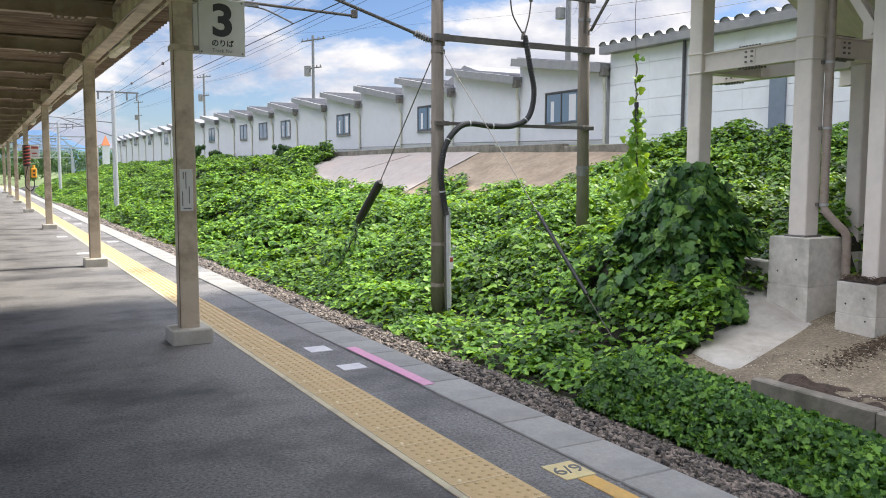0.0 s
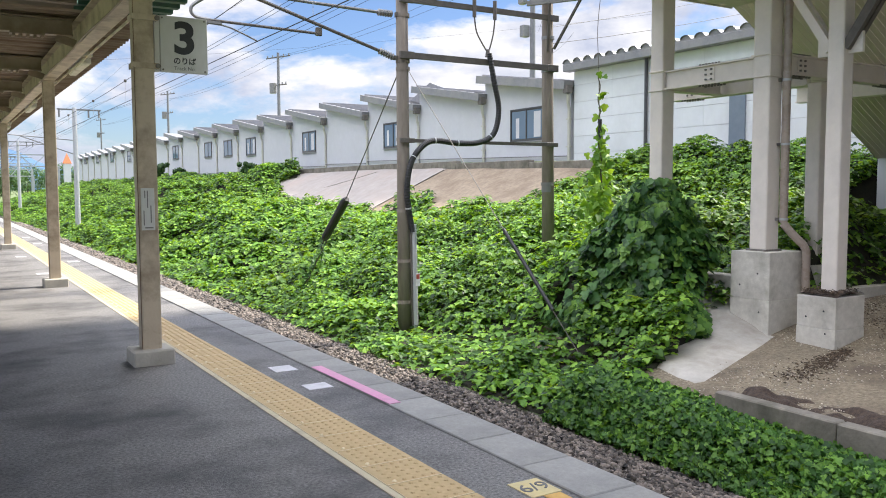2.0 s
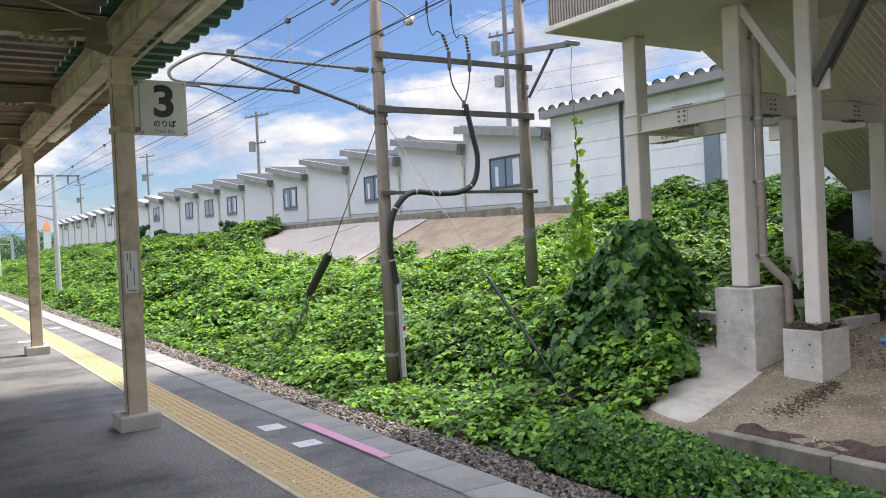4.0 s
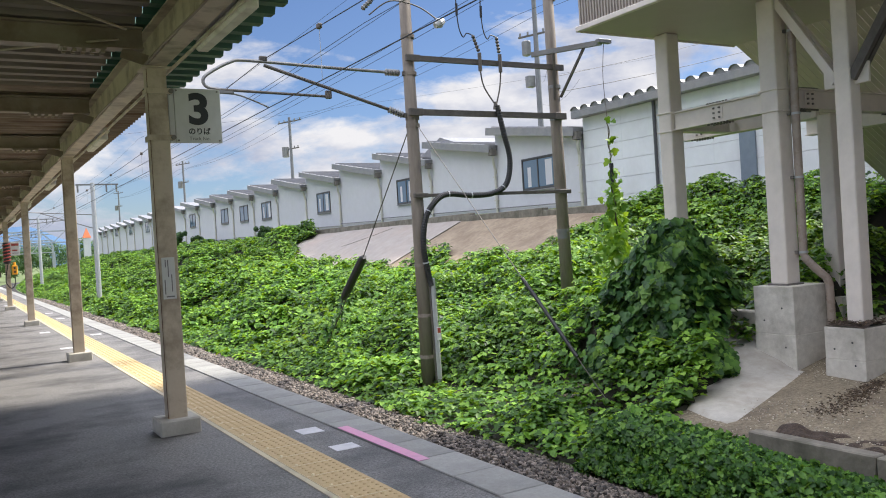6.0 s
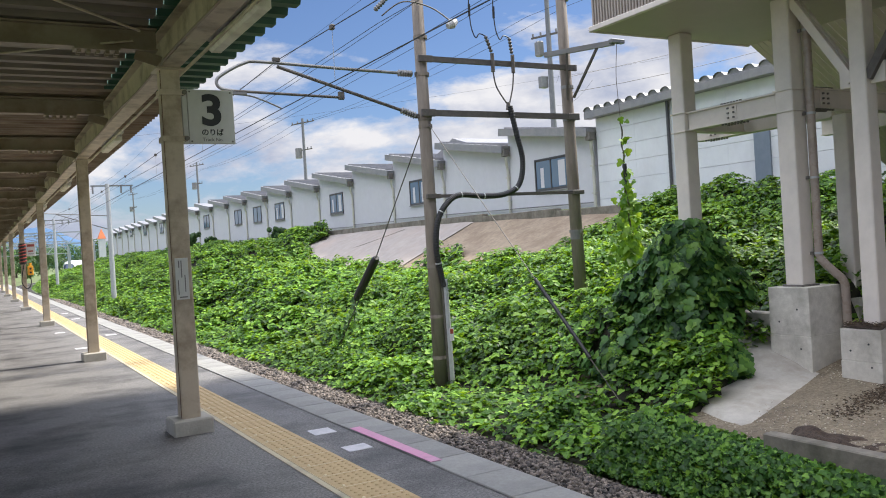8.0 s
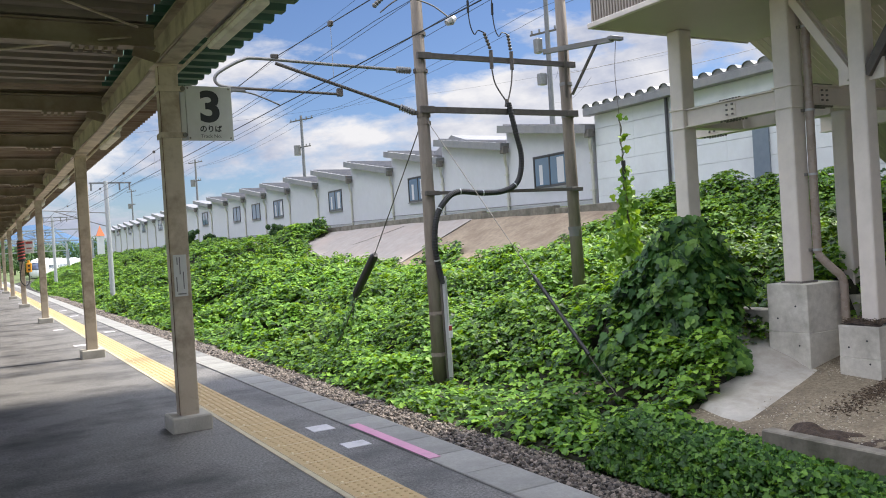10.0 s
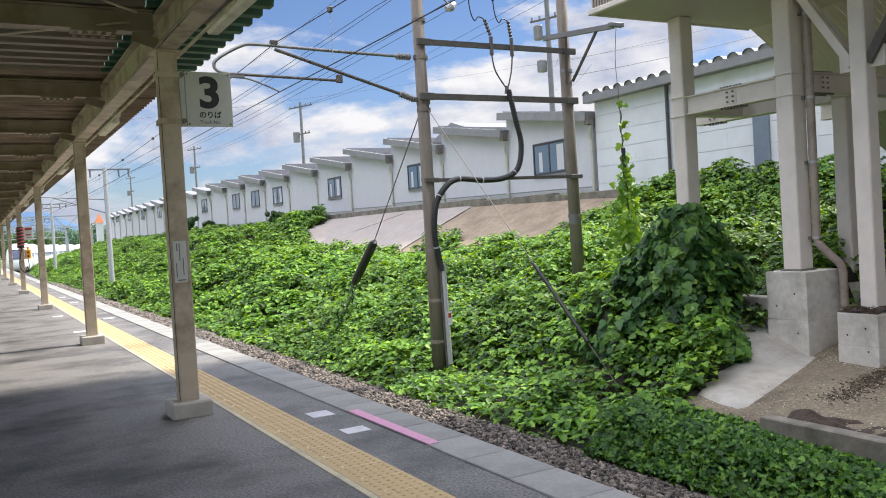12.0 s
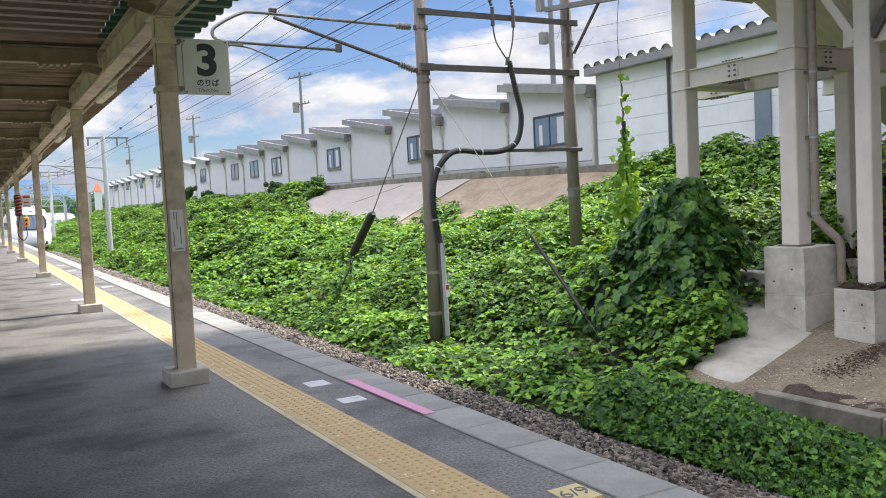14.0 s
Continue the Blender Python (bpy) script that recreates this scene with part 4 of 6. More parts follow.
        # Pale strips laid over parts of the panes.
        if k < 7:
            part("pale_strip", box(WX - 0.0295, WX - 0.0285, a + 0.12 + 0.1 * (k % 3), a + 0.5 + 0.1 * (k % 3), w0 + 0.09, w1 - 0.12 - 0.15 * (k % 2)), M_WALL, win, "pale strip on a window pane")
            part("pale_strip", box(WX - 0.0295, WX - 0.0285, b - 0.5, b - 0.3, w0 + 0.09, w1 - 0.3), M_WALL, win, "pale strip on a window pane")
    part("pipe_run", tube([(WX - 0.08, y0 + 0.1, z0 + 0.22), (WX - 0.08, y1, z0 + 0.31)], 0.025, 6), M_ROOF_METAL, works)


for k in range(22):
    bay(k)

# ridge block behind the second bay
rb = bmesh.new()
sec = [(29.2, 5.3), (33.8, 5.2), (31.55, 6.0)]
va = [rb.verts.new((WX + 0.6, y, z)) for y, z in sec]
vb = [rb.verts.new((WX + 6, y, z)) for y, z in sec]
rb.faces.new(va)
rb.faces.new(vb[::-1])
for i in range(3):
    rb.faces.new((va[i], vb[i], vb[(i + 1) % 3], va[(i + 1) % 3]))
bmesh.ops.recalc_face_normals(rb, faces=rb.faces)
part("ridge", rb, M_ROOF_METAL, works)

hall = thing("panelled_hall", (WX, 13, 2.3), "light grey panelled hall with ribbed metal roof", "building")
HB = 21.25
part("wall_core", box(WX + 0.03, WX + 14, 2, HB, 1.9, 5.21), M_WALL, hall)
for r in range(6):
    for c in range(10):
        ya, yb = HB - 1.8 * (c + 1), HB - 1.8 * c
        za = 2.0 + 0.55 * r
        part("wall_panel", box(WX, WX + 0.029, ya + 0.002, yb - 0.002, za + 0.006, min(za + 0.544, 5.185)), M_PANEL, hall)
part("fascia", box(WX - 0.32, WX - 0.02, 1.5, HB + 0.2, 5.19, 5.41, 0.012), M_ROOF_METAL, hall)
part("roof_deck", box(WX - 0.3, WX + 14, 1.5, HB + 0.2, 5.415, 5.45), M_ROOF_METAL, hall)
ridge = bmesh.new()
for y in [0]:
    ring = [(-0.2, 0.0), (-0.16, 0.07), (-0.1, 0.125), (0.0, 0.15), (0.1, 0.125), (0.16, 0.07), (0.2, 0.0)]
    va = [ridge.verts.new((WX - 0.34, HB + a, 5.452 + b * 0.8)) for a, b in ring]
    vb = [ridge.verts.new((WX + 14, HB + a, 5.452 + b * 0.8)) for a, b in ring]
    for i in range(len(ring) - 1):
        ridge.faces.new((va[i], vb[i], vb[i + 1], va[i + 1]))
first_fold = part("roof_fold", ridge, M_ROOF_METAL, hall)
closer = bmesh.new()
closer.faces.new([closer.verts.new((WX - 0.3, HB + a * 0.97, 5.452 + b * 0.8 * 0.97)) for a, b in [(-0.2, 0.0), (-0.16, 0.07), (-0.1, 0.125), (0.0, 0.15), (0.1, 0.125), (0.16, 0.07), (0.2, 0.0)]])
first_close = part("fold_end", closer, M_GALV, hall, "grey closed roof fold end")
for k in range(1, 39):
    for src in (first_fold, first_close):
        o = src.copy()
        scene.collection.objects.link(o)
        o.parent = hall
        o.location = (0, -0.5 * k, 0)
part("door_panel", box(WX - 0.06, WX - 0.004, 14.45, 14.95, 2.2, 3.95, 0.005), M_BLUE_PANEL, hall, "blue-grey recessed panel")
part("downpipe", tube([(WX - 0.07, 17.95, 2.2), (WX - 0.07, 17.95, 5.3)], 0.05, 8), M_FRAME, hall, "dark downpipe")
part("wall_lamp", box(WX - 0.2, WX - 0.002, 16.1, 16.25, 4.55, 4.65, 0.02), M_ROOF_METAL, hall)
part("wall_vent", box(WX - 0.12, WX - 0.002, 17.1, 17.25, 4.9, 5.0, 0.01), M_ROOF_METAL, hall)

# kerb wall and treated slope below the buildings
kerb = tagged(part("kerb_wall", bmesh.new(), M_CONC_OLD), "low weathered concrete kerb wall along a terrace", "kerb", kind="structure")
kb = bmesh.new()
for k in range(30):
    y0 = 4 + 4.5 * k
    zt = float(wall_foot(y0 + 2.2))
    box(16.72, 16.98, y0 + 0.01, y0 + 4.49, zt - 0.7, zt - 0.02 + 0.01 * (k % 3), 0.015, bm=kb)
kb.to_mesh(kerb.data)
kb.free()
terrace = tagged(part("terrace", box(16.98, 40, 1, 150, -0.5, 2.0), M_CONC_OLD), "narrow concrete terrace at the foot of the buildings", "terrace", kind="structure")


def patch(name, x0, x1, y0, y1, mat, label, rise=0.05, nx=14, ny=40, skew=0.0):
    xs, ys = np.linspace(x0, x1, nx), np.linspace(y0, y1, ny)
    ob = grid_mesh(name, xs, ys, lambda X, Y: ground(X, Y) + rise, mat)
    return tagged(ob, label, "slope", kind="structure")


patch("slope_concrete", 12.8, 16.71, 27.1, 52, M_SHOTCRETE, "smooth pinkish-grey concrete bank facing", 0.06)
patch("slope_soil", 12.8, 16.71, 15, 27.1, M_SOIL_TAN, "bare tan soil on a bank slope", 0.05)
patch("bare_spot", 7.1, 8.2, 8.8, 10.1, M_SOIL, "bare stony soil in a gap between vines", 0.03, 20, 24)
seam = part("slope_seam", beam_between((13.3, 27.1, float(ground(13.3, 27.1)) + 0.07), (16.6, 27.1, float(ground(16.6, 27.1)) + 0.07), 0.03, 0.02), M_CONC_OLD)
tagged(seam, "thin dark seam across a concrete slope", "seam", kind="structure")
crack = part("slope_crack", tube(curve_pts([(16.5, 32.5, float(ground(16.5, 32.5)) + 0.065), (15.2, 34.6, float(ground(15.2, 34.6)) + 0.065), (14.0, 36.8, float(ground(14.0, 36.8)) + 0.062)]), 0.009, 5), M_CONC_OLD)
tagged(crack, "long crack in a concrete slope", "crack", kind="structure")

# ---- footbridge deck, stair and columns ----
DZ = 4.4
deck = thing("footbridge", (9.7, 5.5, DZ), "cream steel footbridge deck with ribbed fascia", "footbridge", kind="structure")
part("soffit", box(8.1, 11.43, -9, 9.48, DZ, DZ + 0.2), M_SOFFIT, deck, "smooth cream soffit")
part("edge_lip", box(8.03, 8.1, -9, 9.52, DZ - 0.02, DZ + 0.06, 0.01), M_WHITE_STEEL, deck)
part("edge_lip", box(8.1, 11.43, 9.48, 9.52, DZ - 0.02, DZ + 0.06, 0.01), M_WHITE_STEEL, deck)
# Upper walls and roof are unseen, height chosen to shade the near platform.
part("side_wall", box(8.1, 8.16, -9, 9.45, DZ + 0.2, 9.9), M_LOUVRE, deck)
part("end_wall", box(8.1, 11.43, 9.4, 9.46, DZ + 0.2, 9.9), M_LOUVRE, deck)
part("roof", box(7.9, 11.6, -9, 9.7, 9.9, 10.05), M_ROOF_METAL, deck)
rib = part("fascia_rib", box(8.06, 8.1, 9.42, 9.45, DZ + 0.06, 9.8), M_LOUVRE, deck)
for k in range(1, 150):
    o = rib.copy()
    scene.collection.objects.link(o)
    o.parent = deck
    o.location = (0, -0.06 * k, 0)
part("unseen_far_wall", box(11.37, 11.43, -9, 7.0, DZ + 0.2, 9.9), M_LOUVRE, deck)
# Two walls added out of view: they keep light off footings and soil.
tagged(part("unseen_shade_wall", box(8.6, 14.49, 2.7, 3.0, -1.3, DZ - 0.03), M_WALL), "plain unseen wall added to darken faces under the footbridge", "wall", kind="structure")
tagged(part("unseen_shade_wall", box(14.5, 14.8, 3, 7.06, -1.3, 2.4), M_WALL), "plain unseen wall added to block sun beyond the footbridge", "wall", kind="structure")
stair = thing("stair_flight", (11.43, 8.3, DZ), "enclosed stair flight with boarded sloping soffit", "stairs", kind="structure")
SL = 0.577
SY0, SY1 = 4.03, 9.46
n_board = 46
bw = (SY1 - SY0) / n_board
lead = Vector((11.43, 0, DZ))
for k in range(n_board):
    ya, yb = SY0 + bw * k + 0.004, SY0 + bw * (k + 1) - 0.004
    bm = bmesh.new()
    L = 8.2
    ring = [(11.43, ya), (11.43, yb)]
    lo = [bm.verts.new((11.43, ya, DZ)), bm.verts.new((11.43, yb, DZ)), bm.verts.new((11.43 + L, yb, DZ - SL * L)), bm.verts.new((11.43 + L, ya, DZ - SL * L))]
    hi = [bm.verts.new(v.co + Vector((0, 0, 0.02))) for v in lo]
    bm.faces.new(lo)
    bm.faces.new(hi[::-1])
    for i in range(4):
        bm.faces.new((lo[i], hi[i], hi[(i + 1) % 4], lo[(i + 1) % 4]))
    part("soffit_board", bm, M_SOFFIT, stair)
for y in (SY0, SY1):
    bm = bmesh.new()
    prof = [(11.43, DZ + 0.021), (11.43 + 8.2, DZ - SL * 8.2 + 0.021), (11.43 + 8.2, DZ - SL * 8.2 + 1.6), (11.43, 5.95)]
    a = [bm.verts.new((x, y - 0.03, z)) for x, z in prof]
    b = [bm.verts.new((x, y + 0.03, z)) for x, z in prof]
    bm.faces.new(a)
    bm.faces.new(b[::-1])
    for i in range(4):
        bm.faces.new((a[i], b[i], b[(i + 1) % 4], a[(i + 1) % 4]))
    bmesh.ops.recalc_face_normals(bm, faces=bm.faces)
    part("side_wall", bm, M_LOUVRE, stair)


def column(x, y, z0, z1, w, label="white painted square steel column under a footbridge", name="bridge_column"):
    c = thing(name, (x, y, z0), label, "column", "footbridge columns")
    part("shaft", box(x - w / 2, x + w / 2, y - w / 2, y + w / 2, z0, z1, 0.03, seg=3), M_WHITE_STEEL, c)
    part("base_plate", box(x - w / 2 - 0.03, x + w / 2 + 0.03, y - w / 2 - 0.03, y + w / 2 + 0.03, z0 - 0.01, z0 + 0.015, 0.003), M_BOLT, c)
    return c


CX = 9.62
c1 = column(CX, 9.28, 0.3, DZ, 0.26)
c2 = column(CX, 7.38, 0.58, DZ, 0.27)
c3 = column(10.98, 7.55, 0.3, 2.93, 0.23)
c4 = column(CX, 6.33, 0.08, DZ, 0.22)
c5 = column(13.1, 7.4, 0.6, 3.25, 0.26)
for c, x, y, w in ((c1, CX, 9.28, 0.26), (c2, CX, 7.38, 0.27)):
    for z in (2.9, 3.185):
        part("collar", box(x - w / 2 - 0.02, x + w / 2 + 0.02, y - w / 2 - 0.02, y + w / 2 + 0.02, z - 0.01, z + 0.01, 0.003), M_WHITE_STEEL, c, "welded collar plate")
for s in (1, -1):
    for dx in (-0.05, 0.05):
        # The brace pair on the -y side takes the darker colour.
        part("brace", beam_between((CX + dx, 6.33 + 0.1 * s, 3.12), (CX + dx, 6.33 + 0.95 * s, DZ - 0.01), 0.07, 0.11), M_WHITE_STEEL if s > 0 else M_DKSTEEL, c4, "diagonal channel brace")
    part("gusset", box(CX - 0.02, CX + 0.02, 6.33 + 0.08 * s, 6.33 + 0.3 * s, 3.05, 3.3, 0.004), M_WHITE_STEEL, c4)


BOLT_ME = bpy.data.meshes.new("bolt")
bolt_bm = box(-0.014, 0.014, -0.014, 0.014, -0.0125, 0.0125, 0.003)
bolt_bm.to_mesh(BOLT_ME)
bolt_bm.free()
BOLT_ME.materials.append(M_BOLT)


def girder(axis, a0, a1, c, z0, z1, joints):
    g = thing("bridge_girder", ((a0 + a1) / 2 if axis == "x" else c, c if axis == "x" else (a0 + a1) / 2, z0), "white steel girder with bolted splice plates", "girder", "footbridge girders")
    part("beam", i_beam(axis, a0, a1, c, z0, z1, 0.2, 0.018, 0.016), M_WHITE_STEEL, g)
    if axis == "y":
        part("web_face", box(c - 0.06, c - 0.009, a0, a1, z0 + 0.02, z1 - 0.02), M_WHITE_STEEL, g)
    else:
        part("web_face", box(a0, a1, c - 0.06, c - 0.009, z0 + 0.02, z1 - 0.02), M_WHITE_STEEL, g)
    for j in joints:
        if axis == "y":
            part("splice_plate", box(c - 0.072, c - 0.0605, j - 0.1, j + 0.1, z0 + 0.04, z1 - 0.04, 0.002), M_WHITE_STEEL, g)
        else:
            part("splice_plate", box(j - 0.1, j + 0.1, c - 0.072, c - 0.0605, z0 + 0.04, z1 - 0.04, 0.002), M_WHITE_STEEL, g)
        spots = []
        for u in (-0.05, 0.05):
            for v in (0.25, 0.5, 0.75):
                spots.append((c - 0.08, j + u, z0 + (z1 - z0) * v) if axis == "y" else (j + u, c - 0.08, z0 + (z1 - z0) * v))
        for u in np.linspace(-0.17, 0.17, 7):
            for zz in (z0 - 0.012, z1 + 0.012):
                for v in (-0.06, 0.06):
                    spots.append((c + v, j + float(u), zz) if axis == "y" else (j + float(u), c + v, zz))
        for p in spots:
            o = new("bolt", BOLT_ME)
            o.parent = g
            o.location = Vector(p) - ORIGIN[g.name]
    return g


girder("y", 7.52, 9.14, CX, 2.905, 3.18, (8.32,))
girder("x", CX + 0.14, 12.97, 7.38, 2.95, 3.22, (10.25, 12.3))
girder("y", 7.7, 10.3, 10.98, 2.9, 3.17, (9.9,))
girder("y", 7.6, 9.4, 13.1, 2.9, 3.17, (8.6,))
girder("x", CX + 0.14, 10.86, 9.28, 2.905, 3.18, ())

pipe = thing("drain_pipe", (9.72, 7.17, -0.4), "brown rainwater pipe strapped to a column", "drain pipe")
part("pipe", tube(curve_pts([(9.74, 7.3, 4.25), (9.74, 7.2, 4.15), (9.74, 7.17, 4.0), (9.74, 7.17, 2.5), (9.74, 7.17, 1.1), (9.74, 7.17, 0.95), (9.84, 7.04, 0.75), (9.92, 6.96, 0.62), (9.94, 6.95, 0.4), (9.94, 6.95, -0.5)], 4), 0.055, 12), M_PIPE, pipe, smooth=True)
for z in (3.95, 2.85, 2.0, 1.0):
    part("strap", tube([(9.74, 7.17, z - 0.015), (9.74, 7.17, z + 0.015)], 0.064, 12), M_GALV_LT, pipe, "pale strap")
    part("strap_bolt", box(9.66, 9.7, 7.2, 7.25, z - 0.02, z + 0.02), M_BOLT, pipe)


def footing(x0, x1, y0, y1, z0, z1, label):
    f = thing("column_footing", ((x0 + x1) / 2, (y0 + y1) / 2, z0), label, "footing", "concrete footings")
    zm = z0 + (z1 - z0) * 0.52
    part("lower_lift", box(x0, x1, y0, y1, z0, zm - 0.001, 0.004, seg=1), M_CONC, f)
    part("upper_lift", box(x0 + 0.003, x1 - 0.003, y0 + 0.003, y1 - 0.003, zm, z1, 0.01, seg=2), M_CONC, f)
    for u, v in ((0.25, 0.3), (0.75, 0.62), (0.3, 0.78)):
        yy, zz = y0 + (y1 - y0) * u, z0 + 0.2 + (z1 - z0 - 0.25) * v
        part("tie_hole", tube([(x0 - 0.001, yy, zz), (x0 + 0.02, yy, zz)], 0.013, 8), M_INK, f, "small dark form tie hole")
    return f


footing(9.3, 10.0, 7.03, 7.66, -0.75, 0.57, "tall stained concrete column footing block")
footing(9.3, 9.9, 6.08, 6.62, -0.75, 0.08, "low stained concrete column footing block")
footing(9.25, 9.95, 8.95, 9.62, -0.9, 0.3, "concrete column footing hidden in leaves")
footing(10.7, 11.25, 7.3, 7.85, -0.4, 0.31, "concrete column footing hidden in leaves")
footing(12.85, 13.4, 7.1, 7.7, 0, 0.61, "concrete column footing hidden in leaves")
tagged(part("retaining_wall", box(9.46, 9.7, 7.67, 8.94, -0.9, 0.2, 0.015), M_CONC), "low concrete retaining wall under the footbridge", "retaining wall", kind="structure")
tagged(part("retaining_wall", box(10.03, 12.2, 7.0, 7.2, -0.7, 0.0, 0.015), M_CONC), "low concrete retaining wall under the footbridge", "retaining wall", kind="structure")
tagged(part("stair_base", box(15.6, 16.2, 3.2, 9.44, 0.1, 1.98, 0.02), M_WALL), "pale concrete base at the foot of a stair", "stair base", kind="structure")
litter = grid_mesh("leaf_litter", np.linspace(9.31, 9.89, 12), np.linspace(6.09, 6.61, 12), lambda X, Y: 0.075 + 0.09 * vnoise(X * 8, Y * 8, 1) * np.clip(1.5 - 3 * np.hypot(X - 9.62, Y - 6.33), 0.2, 1), M_HUMUS)
tagged(litter, "dark dry leaf litter on a concrete footing", "leaf litter", kind="stuff")
ap = grid_mesh("slope_apron", np.linspace(0, 1, 18), np.linspace(0, 1, 16), lambda X, Y: X * 0, M_APRON)
co = np.empty(len(ap.data.vertices) * 3)
ap.data.vertices.foreach_get("co", co)
co = co.reshape(-1, 3)
u, v = co[:, 0].copy(), co[:, 1].copy()
co[:, 0] = (6.75 + 0.7 * v) * (1 - u) + (9.32 + 0.4 * v) * u
co[:, 1] = (6.1 + 1.9 * v) * (1 - u) + (6.95 + 1.75 * v) * u
co[:, 2] = ground(co[:, 0], co[:, 1]) + 0.012 + 0.06 * np.clip(v * 6 - 0.25 + 0.25 * (vnoise(co[:, 0], co[:, 1], 0.6) - 0.5), 0, 1) - 0.25 * np.clip((0.12 - u) / 0.12, 0, 1)
ap.data.vertices.foreach_set("co", co.ravel())
tagged(ap, "smooth pale concrete apron below a footing", "apron", kind="structure")
patch("bare_plot", 6.6, 12.6, 2.0, 7.02, M_SOIL, "gravelly brown soil plot under the footbridge", 0.012, 30, 40)
patch("bare_plot", 7.4, 10.02, 6.98, 7.7, M_SOIL, "gravelly brown soil plot under the footbridge", 0.012, 20, 8)
curb = thing("bed_curb", (6.55, 4.2, -1.1), "low weathered concrete planting bed curb", "curb")
for k in range(3):
    part("curb_block", box(6.48, 6.63, 5.5 - 1.3 * (k + 1) + 0.006, 5.5 - 1.3 * k - 0.006, -1.25, -0.57 - 0.006 * k, 0.012), M_CONC_OLD, curb)
for cx, cy, rx, ry in ((7.0, 5.3, 0.38, 0.42), (7.0, 4.05, 0.4, 0.8)):
    hum = grid_mesh("soil_heap", np.linspace(cx - rx, cx + rx, 34), np.linspace(cy - ry, cy + ry, 34),
                    lambda X, Y: ground(X, Y) + 0.03 + 0.11 * (0.75 - ((X - cx) / rx) ** 2 - ((Y - cy) / ry) ** 2 + 1.7 * (vnoise(X, Y, 0.16) - 0.5)), M_HUMUS)
    tagged(hum, "dark crumbly soil heap with dry leaves", "soil", kind="stuff")


def flakes(name, x, y, z, size, mat, seed):
    """Thin tilted scraps lying on the ground, as one mesh."""
    r = np.random.default_rng(seed)
    n = len(x)
    a, tilt = r.random(n) * 6.283, r.normal(size=(n, 2)) * 0.3
    w = size * (0.5 + r.random(n))
    quad = np.array([(-1, -0.5), (0.2, -0.8), (1, 0.1), (0.1, 0.7)])
    q = quad[None] * w[:, None, None]
    X = q[..., 0] * np.cos(a)[:, None] - q[..., 1] * np.sin(a)[:, None]
    Y = q[..., 0] * np.sin(a)[:, None] + q[..., 1] * np.cos(a)[:, None]
    Z = z[:, None] + np.abs(X * tilt[:, :1] + Y * tilt[:, 1:]) + 0.004
    V = np.stack([X + x[:, None], Y + y[:, None], Z], -1)
    top = V + np.array([0, 0, 0.006])
    V = np.concatenate([V, top], 1).reshape(-1, 3)
    one = np.array([(4, 5, 6, 7), (0, 1, 5, 4), (1, 2, 6, 5), (2, 3, 7, 6), (3, 0, 4, 7)])
    F = (one[None] + (np.arange(n) * 8)[:, None, None]).reshape(-1, 4)
    me = bpy.data.meshes.new(name)
    me.from_pydata(V.tolist(), [], F.tolist())
    me.materials.append(mat)
    return new(name, me)


M_SCRAP = material("dry_leaf_scrap", (0.03, 0.02, 0.013), (0.11, 0.075, 0.045), 20, 0.9, island=0.6)
M_PEBBLE = material("pale_pebble", (0.34, 0.29, 0.23), (0.6, 0.54, 0.45), 20, 0.9, island=0.4)
rp = np.random.default_rng(61)
n = 5200
fx_, fy_ = rp.uniform(6.7, 12.3, n), rp.uniform(3.2, 6.95, n)
keep = vnoise(fx_, fy_, 0.9) > 0.35 + 0.3 * rp.random(n)
fx_, fy_ = fx_[keep], fy_[keep]
tagged(flakes("pebble_scatter", fx_, fy_, ground(fx_, fy_) + 0.012, 0.009, M_PEBBLE, 62), "pale pebbles scattered on bare soil", "pebbles", kind="stuff")
k = rp.random(800)                                 # a trail of scraps down from the low footing
tx = 9.35 - 1.5 * k ** 1.3 + rp.normal(size=800) * (0.05 + 0.06 * k)
ty = 5.98 - 0.35 * k + rp.normal(size=800) * (0.05 + 0.09 * k)
bx_, by_ = rp.uniform(9.9, 12.3, 1300), rp.uniform(5.2, 6.95, 1300)
sel = vnoise(bx_, by_, 0.5) > 0.55
tx, ty = np.concatenate([tx, bx_[sel]]), np.concatenate([ty, by_[sel]])
tagged(flakes("leaf_scraps", tx, ty, ground(tx, ty) + 0.014, 0.012, M_SCRAP, 63), "dark dry leaf scraps strewn on bare soil", "leaf litter", kind="stuff")
qx, qy = rp.uniform(9.32, 9.88, 500), rp.uniform(6.1, 6.6, 500)
tagged(flakes("leaf_scraps", qx, qy, 0.1 + 0.05 * rp.random(500), 0.012, M_SCRAP, 64), "dark dry leaf scraps on a concrete footing", "leaf litter", kind="stuff")
rag = part("plastic_scrap", box(10.75, 10.98, 6.1, 6.2, -0.22, -0.17, 0.015), material("blue_plastic", (0.06, 0.3, 0.55), (0.1, 0.36, 0.62), 8, 0.4))
tagged(rag, "small crumpled blue plastic scrap on bare soil", "litter")

